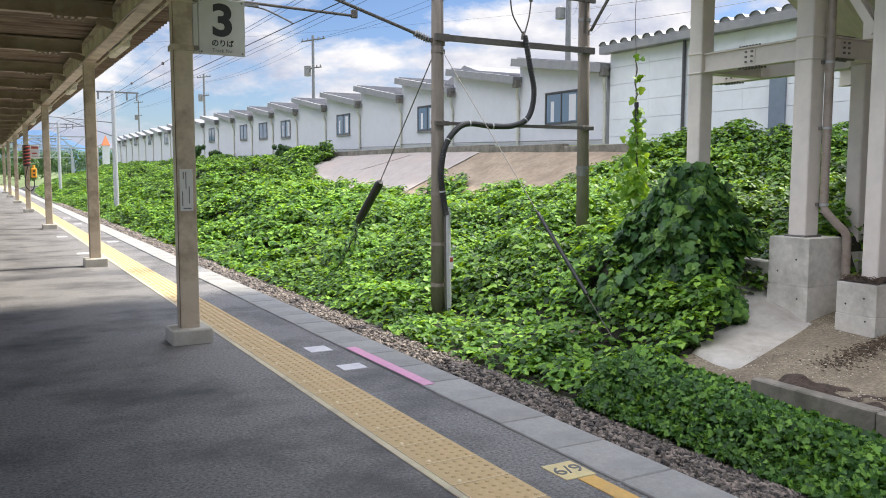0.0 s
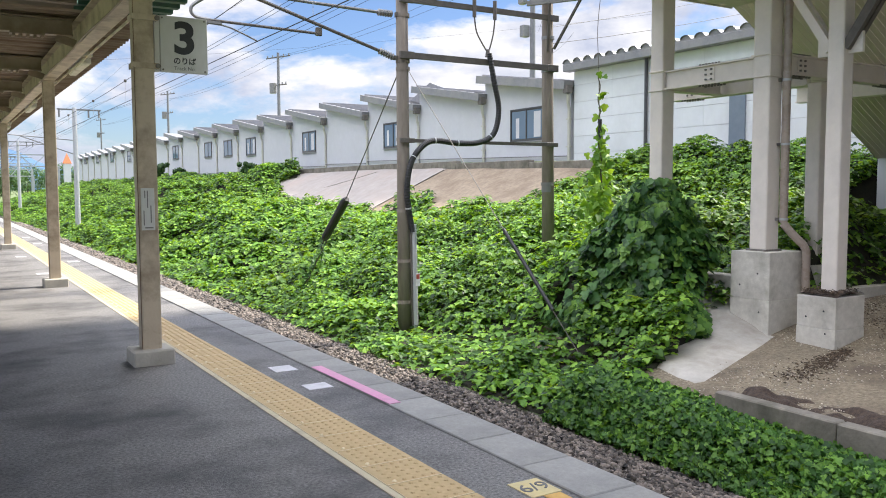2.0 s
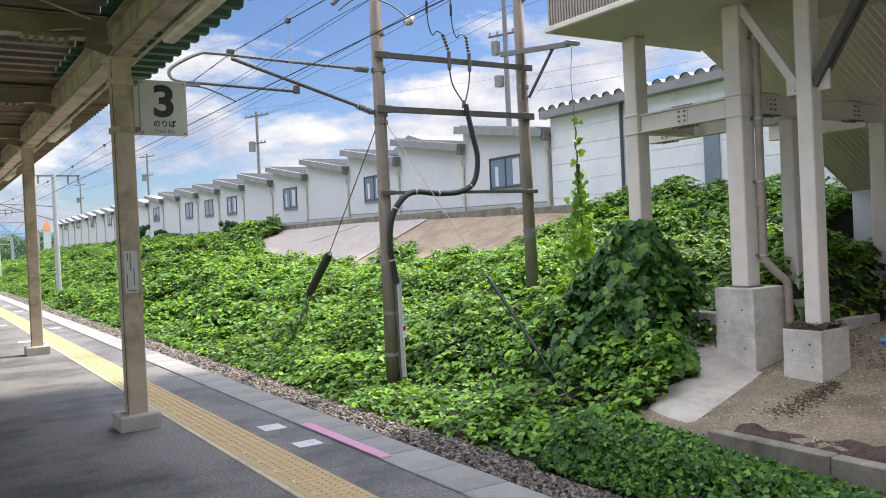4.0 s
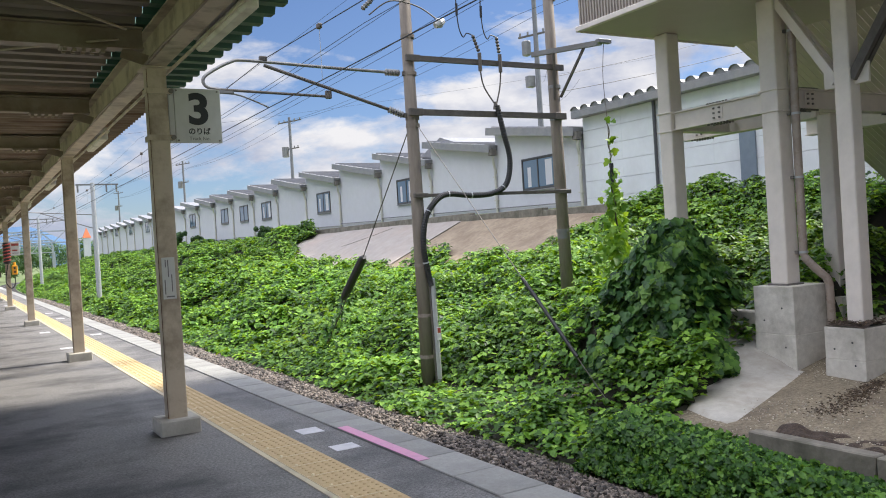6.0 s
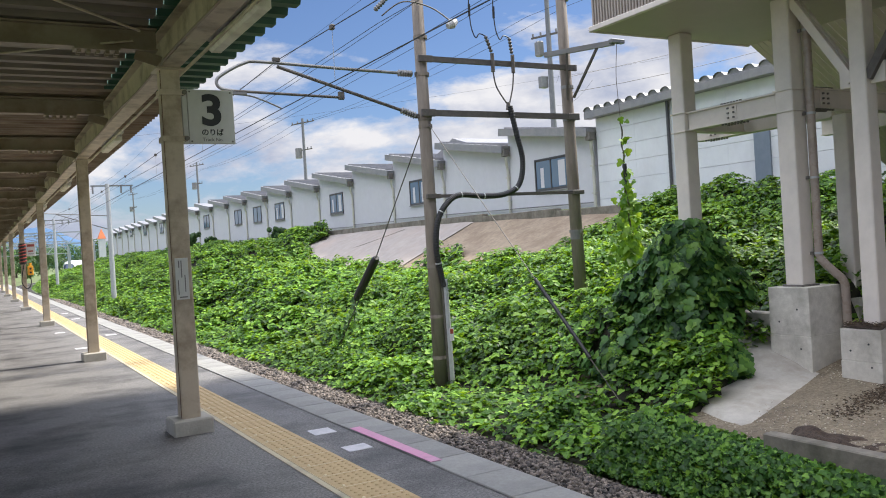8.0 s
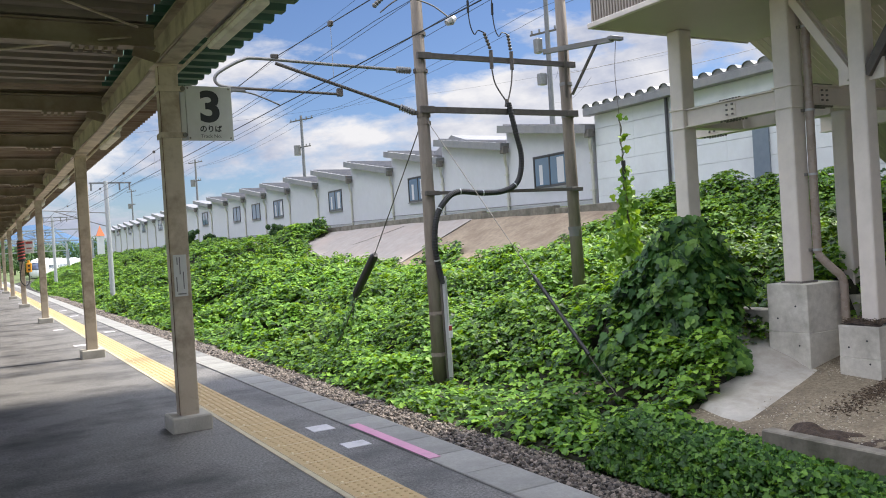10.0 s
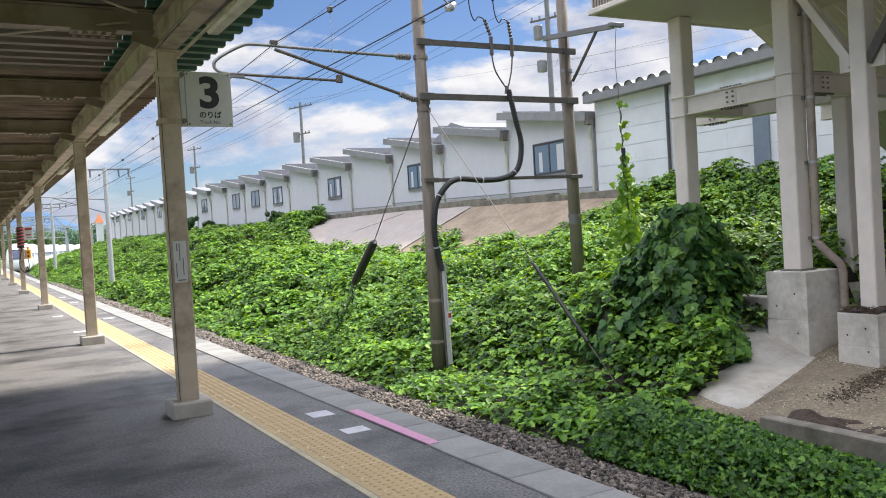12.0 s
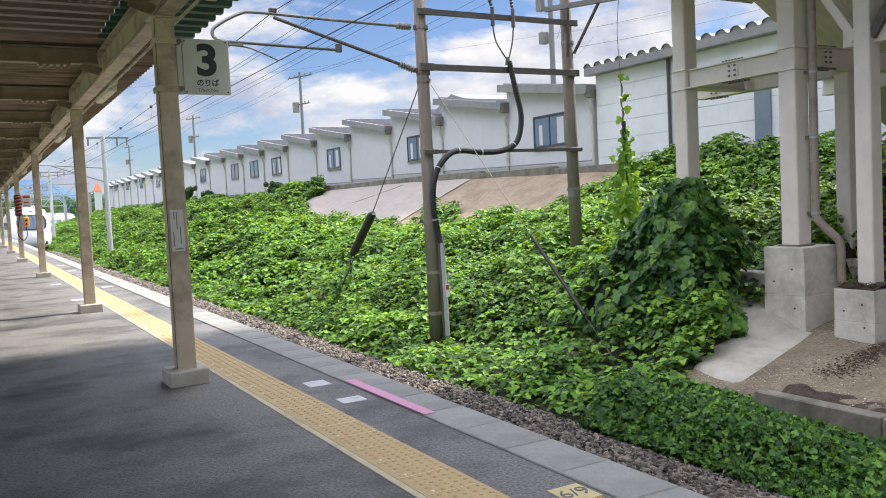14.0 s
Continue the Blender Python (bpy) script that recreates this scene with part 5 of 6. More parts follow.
# ---- far things ----


def utility_pole(x, y, z0, z1, name="utility_pole", lamp=False):
    u = thing(name, (x, y, z0), "tall concrete utility pole with crossarms and wires", "utility pole", "utility poles")
    part("pole", tube([(x, y, z0 - 4.2), (x, y, z1)], [0.22, 0.13], 10), M_UPOLE, u)
    for zz, w in ((z1 - 0.45, 1.6), (z1 - 3.2, 1.1)):
        part("cross_arm", beam_between((x - w * 0.4, y + w, zz), (x + w * 0.4, y - w, zz), 0.1, 0.1), M_DKSTEEL, u)
        for s in (-0.9, -0.45, 0.45, 0.9):
            part("insulator", tube([(x - w * 0.4 * s, y + w * s, zz), (x - w * 0.4 * s, y + w * s, zz + 0.25)], 0.06, 6), M_GALV, u)
    return u


p1 = utility_pole(30, 80.8, 2.5, 15.0)
part("transformer", tube([(29.6, 81.3, 11.0), (29.6, 81.3, 12.0)], 0.35, 10), M_GALV, p1)
copy_thing(p1, pose(30, 127, 3.3))
copy_thing(p1, pose(30, 184.6, 3.6))
p2 = utility_pole(30.2, 39.4, 2.5, 16.5)
part("transformer", box(29.6, 30.05, 39.65, 40.1, 12.1, 13.0, 0.08), M_GALV, p2, "grey transformer box")
part("switch_box", box(29.6, 30.1, 39.5, 39.9, 10.2, 10.9, 0.05), M_GALV, p2)
for y0 in (-40, 39.4, 80.8, 127):
    y1 = {-40: 39.4, 39.4: 80.8, 80.8: 127, 127: 184.6}[y0]
    for s, z in ((-1.2, 14.6), (1.2, 14.6)):
        wire([(30 - 0.4 * s, y0 + s + (y1 - y0) * k / 10, z - 4 * 0.7 * (k / 10) * (1 - k / 10)) for k in range(11)], 0.012)


def truss(x0, x1, y, z0, z1):
    t = thing("lattice_gantry", (x0, y, z0), "grey steel lattice gantry across the tracks", "gantry", "lattice gantries")
    for z in (z0, z1):
        for dy in (-0.4, 0.4):
            part("chord", beam_between((x0, y + dy, z), (x1, y + dy, z), 0.14, 0.14), M_GALV_LT, t)
    n = int((x1 - x0) / 1.6)
    for k in range(n):
        xa, xb = x0 + (x1 - x0) * k / n, x0 + (x1 - x0) * (k + 1) / n
        part("lattice_bar", beam_between((xa, y - 0.4, z0 if k % 2 else z1), (xb, y - 0.4, z1 if k % 2 else z0), 0.1, 0.1), M_GALV_LT, t)
    for x in (x0, x1):
        part("leg", box(x - 0.2, x + 0.2, y - 0.2, y + 0.2, -1.4, z0), M_GALV_LT, t)
    return t


truss(-22, 15, 128, 4.6, 6.2)
truss(-24, 14, 152, 3.6, 5.6)
truss(-24, 16, 175, 5.2, 7.4)
tower = thing("orange_roofed_tower", (24, 190, 0), "small white tower with orange tiled roof", "building")
part("wall", box(23.35, 24.65, 189.3, 190.7, -1, 6.85), M_WALL, tower)
bm = bmesh.new()
bmesh.ops.create_cone(bm, segments=4, radius1=1.15, radius2=0.0, depth=2.2, cap_ends=True)
bmesh.ops.rotate(bm, verts=bm.verts, matrix=Matrix.Rotation(math.pi / 4, 3, "Z"))
bmesh.ops.translate(bm, verts=bm.verts, vec=(24, 190, 7.9))
part("roof", bm, M_ORANGE_ROOF, tower)

hx = np.linspace(-900, 1600, 60)
hill = grid_mesh("hill_backdrop", hx, np.array([2600.0, 2700, 2800, 3000, 3600]),
                 lambda X, Y: np.interp(Y, [2600, 2700, 2800, 3000, 3600], [-20, 0.45, 0.8, 1, 0.4]) * np.where(Y < 2650, 1,
                 20 + 105 * np.exp(-((X - 175) / 130) ** 2) + 60 * np.exp(-((X + 260) / 260) ** 2) + 70 * np.exp(-((X - 700) / 300) ** 2) + 30 * vnoise(X, Y * 0, 90)), M_HILL)
tagged(hill, "hazy blue wooded mountain on the horizon", "mountain", kind="structure")

# ---- leaves ----
LEAF = np.array([(0, 0.06, 0), (-0.26, 0, 0.05), (-0.5, 0.3, 0.09), (-0.27, 0.5, 0.03), (-0.3, 0.78, 0.04), (0, 1.05, -0.12),
                 (0.3, 0.78, 0.04), (0.27, 0.5, 0.03), (0.5, 0.3, 0.09), (0.26, 0, 0.05), (0, 0.42, -0.05)])
LEAF[:, 1] -= 0.45
LEAF_F = np.array([(10, k, (k + 1) % 10) for k in range(10)])
BROAD = np.array([(0, -0.4, 0), (-0.34, -0.43, 0.06), (-0.5, -0.06, 0.1), (-0.32, 0.34, 0.05), (0, 0.62, -0.12), (0.32, 0.34, 0.05), (0.5, -0.06, 0.1), (0.34, -0.43, 0.06), (0, 0.02, -0.03)])
BROAD_F = np.array([(8, k, (k + 1) % 8) for k in range(8)])
SIMPLE = np.array([(0, -0.5, 0), (-0.46, 0.0, 0.07), (0, 0.55, -0.08), (0.46, 0.0, 0.07)])
SIMPLE_F = np.array([(0, 2, 1), (0, 3, 2)])


def leaf_cloud(name, P, Nrm, size, mat, parent=None, shape="full", seed=1, tips=None):
    """Many leaves as one mesh: centres P, facing Nrm, random in size; tips point along the given directions or hang down."""
    r = np.random.default_rng(seed)
    base, faces = {"full": (LEAF, LEAF_F), "broad": (BROAD, BROAD_F), "simple": (SIMPLE, SIMPLE_F)}[shape]
    n = len(P)
    Nrm = Nrm / np.linalg.norm(Nrm, axis=1)[:, None]
    if tips is None:
        ref = np.stack([r.normal(size=n) * 0.8, r.normal(size=n) * 0.8, -0.9 - 0.4 * r.random(n)], 1)
        U = np.cross(Nrm, ref)
        U /= np.linalg.norm(U, axis=1)[:, None] + 1e-9
        Vv = np.cross(Nrm, U)
        Vv *= np.sign(-Vv[:, 2:3] + 1e-9)
    else:
        Vv = tips - Nrm * (tips * Nrm).sum(1)[:, None]
        Vv /= np.linalg.norm(Vv, axis=1)[:, None] + 1e-9
    U = np.cross(Vv, Nrm)
    S = (np.asarray(size) * (0.65 + 0.7 * r.random(n)))[:, None, None]
    co = P[:, None, :] + S * (base[None, :, 0:1] * U[:, None] + base[None, :, 1:2] * Vv[:, None] + base[None, :, 2:3] * Nrm[:, None])
    m = len(base)
    F = (faces[None] + (np.arange(n) * m)[:, None, None]).reshape(-1, 3)
    me = bpy.data.meshes.new(name)
    me.vertices.add(n * m)
    me.vertices.foreach_set("co", co.astype(np.float32).ravel())
    me.loops.add(len(F) * 3)
    me.loops.foreach_set("vertex_index", F.astype(np.int32).ravel())
    me.polygons.add(len(F))
    me.polygons.foreach_set("loop_start", np.arange(0, len(F) * 3, 3, dtype=np.int32))
    me.polygons.foreach_set("use_smooth", np.ones(len(F), bool))
    me.update(calc_edges=True)
    me.materials.append(mat)
    ob = new(name, me)
    ORIGIN[ob.name] = Vector((0, 0, 0))
    if parent is not None:
        ob.parent = parent
        ob.location = -ORIGIN[parent.name]
    return ob


def mound(x, y):
    """The heap of vines that has grown over the first column's footing."""
    d = np.hypot((x - 8.75) / 1.1, (y - 9.4) / 1.5)
    a = 0.75 * np.clip(1 - d, 0, 1) ** 0.8 * (d < 1)
    return a


def lumps(x, y):
    ridge = 1 - np.abs(2 * vnoise(x * 1.3 + 4, y * 0.8, 1.9) - 1)
    return 0.5 * (vnoise(x, y, 3.2) - 0.4) + 0.72 * (ridge - 0.57) + 0.6 * (vnoise(x + 9, y, 0.85) - 0.45) + 0.26 * (vnoise(x, y + 5, 0.36) - 0.5)


def covered(x, y):
    """Where vines cover the bank (0 to 1)."""
    n = vnoise(x, y, 1.6) - 0.5
    n2 = vnoise(x + 3, y, 4.5) - 0.5
    u = x - bend(y)
    c = np.clip((u - 5.62 - 0.35 * n) / 0.2, 0, 1)
    along, across = (x - 7.6) * 0.63 + (y - 9.4) * 0.78, (x - 7.6) * 0.78 - (y - 9.4) * 0.63
    hole = np.hypot((along + 0.05) / 0.8, across / 0.4) < 1 + 0.7 * n
    hole |= np.hypot((x - 8.75) / 0.75, (y - 8.8) / 1.15) < 1
    bare = (u > 13.75 + 1.4 * n + 1.2 * n2) & (y > 18.2 + 2.4 * n) & (y < 37.5 + (u - 14) * 1.5 + 4 * n2)      # treated slope stays clear
    bare |= (u > 14.6 + 0.8 * n) & (y > 18.2) & (y < 41 + 4 * n)
    plot = (y < 7.75 + 0.4 * n - np.clip((9.0 - x), 0, 3) * 0.45) & (x > 6.42 + 0.2 * n) & (x < 10.15)
    plot |= (y < 6.1 + 0.4 * n) & (x < 6.6)
    plot |= (y < 6.98 + 0.15 * n) & (x > 9.9) & (x < 12.6 + 0.3 * n)
    plot |= (y < 9.55 + 0.3 * n) & (y > 7.5 + 0.3 * n) & (x > 15.2 + 0.4 * n)
    return np.where(bare | plot | hole | (u > 16.75), 0, c)


def foliage_z(x, y):
    u = x - bend(y)
    return ground(x, y) + np.maximum(0.13, (0.2 + (0.72 + 0.4 * np.clip((y - 18) / 15, 0, 1)) * lumps(x, y)) * np.clip((u - 5.5) / 1.0, 0.35, 1) * (1 - 0.85 * np.exp(-((x - 6.6) / 0.55) ** 2 - ((y - 11.9) / 1.0) ** 2)) * (1 - 0.35 * np.clip((u - 12.5) / 2.5, 0, 1) * np.clip((y - 42) / 10, 0, 1))) + mound(x, y) + 0.35 * np.clip((u - 11) / 3, 0, 1) * np.clip((19 - y) / 2, 0, 1) + 0.75 * np.exp(-((x - 11.2) / 1.1) ** 2 - ((y - 7.7) / 0.5) ** 2)


def foliage_points(n, x0, x1, y0, y1, depth, seed):
    r = np.random.default_rng(seed)
    y = y0 + (y1 - y0) * r.random(n)
    x = x0 + (x1 - x0) * r.random(n) + bend(y)
    keep = covered(x, y) > r.random(n)
    x, y = x[keep], y[keep]
    e = 0.06
    z = foliage_z(x, y)
    N = np.stack([-(foliage_z(x + e, y) - z) / e, -(foliage_z(x, y + e) - z) / e, np.full(len(x), 1.0)], 1)
    N /= np.linalg.norm(N, axis=1)[:, None]
    k = r.random(len(x)) ** 1.3
    P = np.stack([x, y, z], 1) - N * (k * depth)[:, None]
    tilt = r.normal(size=(len(x), 3)) * np.array([0.17, 0.17, 0.1]) + np.array([-0.06, -0.05, 0.75])
    return P, 0.35 * N + tilt


def trifoliate(P, N, size, seed):
    """Three drooping leaflets round each stalk's head: centres, normals and tip directions."""
    r = np.random.default_rng(seed)
    n = len(P)
    N = N / np.linalg.norm(N, axis=1)[:, None]
    T = np.cross(N, np.stack([r.normal(size=n), r.normal(size=n), r.normal(size=n) * 0.2], 1))
    T /= np.linalg.norm(T, axis=1)[:, None] + 1e-9
    B = np.cross(N, T)
    out = []
    for a in (0.0, 1.95, -1.95):
        d = T * math.cos(a) + B * math.sin(a)
        out.append((P + d * size * 0.62 + N * (r.normal(size=n) * 0.012)[:, None], N + 0.24 * d + r.normal(size=(n, 3)) * 0.12, d))
    return [np.concatenate(c) for c in zip(*out)]


kudzu = thing("kudzu_bank", (10, 40, 0), "dense bright green kudzu vines covering a bank", "vines", kind="stuff")
for nm, n, x0, x1, y0, y1, dep, size, shp, sd in (
        ("leaves", 42000, 5.5, 16.8, 3.5, 20, 0.32, 0.096, "full", 11),
        ("leaves", 40000, 5.5, 16.8, 20, 46, 0.32, 0.115, "broad", 12),
        ("leaves", 66000, 5.5, 16.8, 46, 96, 0.34, 0.135, "simple", 13),
        ("leaves", 24000, 5.5, 17.5, 96, 170, 0.4, 0.23, "simple", 14)):
    P, N = foliage_points(n, x0, x1, y0, y1, dep, sd)
    P, N, T = trifoliate(P, N, size, sd + 100)
    leaf_cloud(nm, P, N, size, L_KUDZU, kudzu, shp, sd, T)["kind"] = "stuff"
rs = np.random.default_rng(77)
shoots = thing("kudzu_shoots", (10, 20, 0), "pale green young kudzu shoots standing above a bank", "vines", kind="stuff")
sP, sN = foliage_points(16000, 5.6, 16.5, 4, 46, 0.0, 78)
pick = vnoise(sP[:, 0], sP[:, 1], 1.4) > 0.56
sP, sN = sP[pick], sN[pick]
sP[:, 2] += 0.02 + 0.1 * rs.random(len(sP))
sP, sN, sT = trifoliate(sP[::3], sN[::3], 0.11, 80)
leaf_cloud("leaves", sP, sN, 0.11, L_VINE, shoots, "broad", 79, sT)["kind"] = "stuff"
# Dark sheet below the leaves, put there as the shade in their gaps.
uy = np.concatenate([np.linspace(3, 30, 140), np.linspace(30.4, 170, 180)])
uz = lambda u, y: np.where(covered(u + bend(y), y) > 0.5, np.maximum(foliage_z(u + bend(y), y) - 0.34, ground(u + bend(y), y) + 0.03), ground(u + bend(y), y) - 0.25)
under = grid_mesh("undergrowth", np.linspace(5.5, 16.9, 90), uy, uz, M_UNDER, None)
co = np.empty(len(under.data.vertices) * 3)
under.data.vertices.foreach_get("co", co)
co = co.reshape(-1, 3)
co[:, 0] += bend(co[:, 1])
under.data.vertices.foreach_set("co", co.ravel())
tagged(under, "dark sheet painted as shade beneath kudzu leaves", "undergrowth", kind="stuff")

# the heap over the footing: broad leaves coloured as in shade, the nearest as single parts
heap = thing("vine_heap", (9.1, 8.6, -0.9), "tall heap of broad vine leaves over a footing, shade painted in", "vines")
r = np.random.default_rng(21)


def heap_points(n):
    a = r.random(n) * 2 * math.pi
    u = r.random(n)
    zz = -0.95 + 2.45 * u
    f = np.clip(1 - ((zz + 0.95) / 2.62) ** 1.5, 0.0, 1) ** 0.75
    rx, ry = 0.14 + 0.78 * f ** 1.3, 0.16 + 1.2 * f ** 1.3
    wob = 1 + 1.0 * (vnoise(a * 2.2, zz * 1.7, 0.8) - 0.5) + 0.4 * (vnoise(a * 2.2 + 5, zz * 1.7, 0.25) - 0.5)
    x = 8.83 + 0.16 * (zz - 0.3) + rx * np.cos(a) * wob
    y = 8.85 + ry * np.sin(a) * wob
    N = np.stack([np.cos(a) / rx, np.sin(a) / ry, 0.45 + 0 * a], 1)
    N /= np.linalg.norm(N, axis=1)[:, None]
    return np.stack([x, y, zz], 1), N


P, N = heap_points(7200)
P -= N * (r.random(len(P)) ** 1.3 * 0.2)[:, None]
leaf_cloud("leaf_mass", P, N + r.normal(size=N.shape) * 0.3 + np.array([-0.1, -0.1, 0.75]), 0.145, L_MOUND, heap, "full", 22)["kind"] = "stuff"
# Dark filler inside the heap, painted as the shade between its leaves.
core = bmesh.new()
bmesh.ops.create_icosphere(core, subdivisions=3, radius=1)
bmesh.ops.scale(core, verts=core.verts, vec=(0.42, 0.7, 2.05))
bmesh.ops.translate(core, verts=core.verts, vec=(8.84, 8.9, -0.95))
part("shade_core", core, M_UNDER, heap, "dark core painted as shade inside the leaf heap")
LEAF_ME = []
for v in range(3):
    me = bpy.data.meshes.new("leaf")
    S = LEAF.copy()
    S[:, 2] += 0.12 * v * np.abs(S[:, 0])
    S[:, 0] *= 0.9 + 0.12 * v
    me.from_pydata(S.tolist(), [], LEAF_F.tolist())
    me.polygons.foreach_set("use_smooth", np.ones(len(LEAF_F), bool))
    me.materials.append(L_MOUND_OB)
    LEAF_ME.append(me)
P, N = heap_points(1400)
face = (N[:, 0] < 0.25) & (N[:, 1] < 0.3)
P, N = P[face][:280], (N + r.normal(size=N.shape) * 0.22 + np.array([0, 0, 0.5]))[face][:280]
for k, (p, nn) in enumerate(zip(P, N)):
    o = new("leaf", LEAF_ME[k % 3])
    o.parent = heap
    nv = Vector(nn).normalized()
    down = Vector((r.normal() * 0.45, r.normal() * 0.45, -1))
    yv = (down - nv * down.dot(nv)).normalized()
    xv = yv.cross(nv)
    s = 0.12 + 0.075 * r.random()
    m3 = Matrix((xv, yv, nv)).transposed().to_4x4()
    o.matrix_basis = Matrix.Translation(Vector(p) + nv * 0.03 - ORIGIN[heap.name]) @ m3 @ Matrix.Diagonal((s, s, s, 1))

# the climbing vine on its stay wire
climb = thing("climbing_vine", (9.95, 11.2, 1.4), "young bright green vine climbing a stay wire", "vine")
VP = curve_pts([(10.3, 11.45, 4.84), (10.15, 11.35, 4.2), (10.05, 11.2, 3.5), (9.98, 11.1, 2.8), (9.95, 11.05, 2.2), (10.0, 11.0, 1.3), (10.0, 10.9, 0.4)], 10)
part("stay_wire", tube(VP, 0.006, 5), M_DKSTEEL, climb)
part("stem", tube([p + Vector((0.02 * math.sin(k), 0.02 * math.cos(k), 0)) for k, p in enumerate(VP[22:])], 0.011, 5), M_STEM, climb)
part("sleeve", tube([(9.97, 11.06, 2.62), (9.96, 11.05, 2.25)], [0.03, 0.045], 8), M_BLACK, climb, "black rubber sleeve")
n = 680
u = r.random(n) ** 0.8
zz = 3.55 - 3.3 * u
spread = 0.04 + 0.16 * np.clip((2.3 - zz) / 1.6, 0, 1)
pc = np.stack([9.98 + r.normal(size=n) * spread, 11.05 + r.normal(size=n) * spread, zz], 1)
keep = r.random(n) < np.clip(0.1 + (2.6 - zz) * 0.6, 0.08, 0.95)
pc = pc[keep]
leaf_cloud("leaves", pc, r.normal(size=pc.shape) * 0.5 + np.array([-0.5, -0.7, 0.5]), 0.125, L_VINE, climb, "full", 31)

n = 90
u = r.random(n)
gp = np.stack([AX + r.normal(size=n) * 0.06, 15.8 + 1.3 * u, 0.38 - 1.2 * u], 1) + r.normal(size=(n, 3)) * 0.05
leaf_cloud("ivy_leaves", gp, r.normal(size=(n, 3)) * 0.5 + np.array([-0.4, -0.6, 0.5]), 0.1, L_WEED, guy, "full", 32)

# low weeds by the bed curb
weeds = thing("weeds", (6, 4.5, -1.1), "low dark green weeds beside a concrete curb", "weeds", kind="stuff")
n = 15000
x = 5.55 + 1.07 * r.random(n) + 0.25 * (vnoise(np.zeros(n), r.random(n), 1) - 0.5)
y = 2.5 + 4.6 * r.random(n)
x = np.minimum(x, np.where(y < 5.5, 6.47, 6.9))
z = -1.15 + (0.22 + 0.42 * vnoise(x, y, 0.6)) * np.clip((x - 5.5) / 0.5, 0.2, 1) * r.random(n) ** 0.4
z = np.minimum(z, -0.72 + 0.05 * (y - 5) - 0.1 * r.random(n))
leaf_cloud("leaves", np.stack([x, y, z], 1), r.normal(size=(n, 3)) * 0.45 + np.array([-0.3, -0.3, 0.9]), 0.06, L_WEED, weeds, "full", 33)["kind"] = "stuff"


def tree(x, y, z0, h, w, seed, label="dark green leafy tree beyond the tracks"):
    t = thing("tree", (x, y, z0), label, "tree", "trees beyond the tracks")
    r = np.random.default_rng(seed)
    tb = tube([(x, y, z0 - 0.3), (x + 0.1, y, z0 + h * 0.4), (x, y + 0.1, z0 + h * 0.75)], [0.03 * h, 0.02 * h, 0.006 * h], 7)
    for k in range(5):
        a = r.random() * 6.28
        zb = z0 + h * (0.3 + 0.1 * k)
        tube([(x, y, zb), (x + w * 0.6 * math.cos(a), y + w * 0.6 * math.sin(a), zb + h * 0.18)], [0.012 * h, 0.004 * h], 5, bm=tb)
    part("trunk", tb, M_BARK, t)
    nb = 26
    c = np.stack([x + r.normal(size=nb) * w * 0.5, y + r.normal(size=nb) * w * 0.5, z0 + h * (0.3 + 0.62 * r.random(nb))], 1)
    rad = w * (0.2 + 0.2 * r.random(nb))
    i = r.integers(0, nb, 3800)
    d = r.normal(size=(3800, 3))
    d /= np.linalg.norm(d, axis=1)[:, None]
    leaf_cloud("crown", c[i] + d * (rad[i] * (0.6 + 0.5 * r.random(3800)))[:, None], d + np.array([0, -0.3, 0.5]), 0.055 * h ** 0.75 + 0.05, L_TREE, t, "simple", seed)
    return t


for k, (x, y, h, w) in enumerate(((2, 190, 9, 5), (-6, 200, 10, 6), (8, 205, 8, 5), (14, 214, 7, 5), (-14, 195, 9, 5), (20, 232, 8, 6), (1, 150, 11, 2.6), (27, 246, 8, 5), (34, 252, 8, 5), (12, 230, 8, 6), (-2, 236, 9, 7), (5, 168, 5, 4), (-5, 165, 5, 4), (26, 200, 8, 5))):
    tree(x, y, -1.2, h, w, 40 + k)
for k, (x, y, z, h, w) in enumerate(((16.3, 66, 2.1, 0.9, 0.5), (16.4, 73, 2.1, 1.5, 0.75), (16.2, 49, 2.2, 0.8, 0.5))):
    tagged(tree(x, y, z, h, w, 70 + k), "small leafy shrub at the foot of a building", "shrub", "shrubs")

# ---- pieces: tiles, slabs, ballast stones ----
tile_bm = bmesh.new()
box(1.816, 2.128, -0.1455, 0.1455, 0.0, 0.006, 0.002, bm=tile_bm)
nf = len(tile_bm.faces)
for i in range(5):
    for j in range(5):
        cx, cy = 1.872 + 0.0545 * i, -0.118 + 0.059 * j
        ring = [tile_bm.verts.new((cx + 0.0145 * math.cos(a), cy + 0.0145 * math.sin(a), 0.0055)) for a in np.linspace(0, 2 * math.pi, 7)[:-1]]
        top = [tile_bm.verts.new((cx + 0.009 * math.cos(a), cy + 0.009 * math.sin(a), 0.0115)) for a in np.linspace(0, 2 * math.pi, 7)[:-1]]
        tile_bm.faces.new(top)
        for k in range(6):
            tile_bm.faces.new((ring[k], ring[(k + 1) % 6], top[(k + 1) % 6], top[k]))
tile_bm.faces.ensure_lookup_table()
for f in tile_bm.faces[nf:]:
    f.material_index = 1
first = part("tile", tile_bm, [M_TILE, M_DOT], tactile)
first.location = (0, 0.93, 0)
for k in range(1, 300):
    o = new("tile", first.data)
    o.parent = tactile
    o.location = (0, 0.93 + 0.3 * k, 0)
slab = part("slab", box(2.512, EDGE_X, -0.246, 0.246, -0.18, 0.012, 0.006), M_SLAB, edging)
slab.location = (0, 0.6, 0)
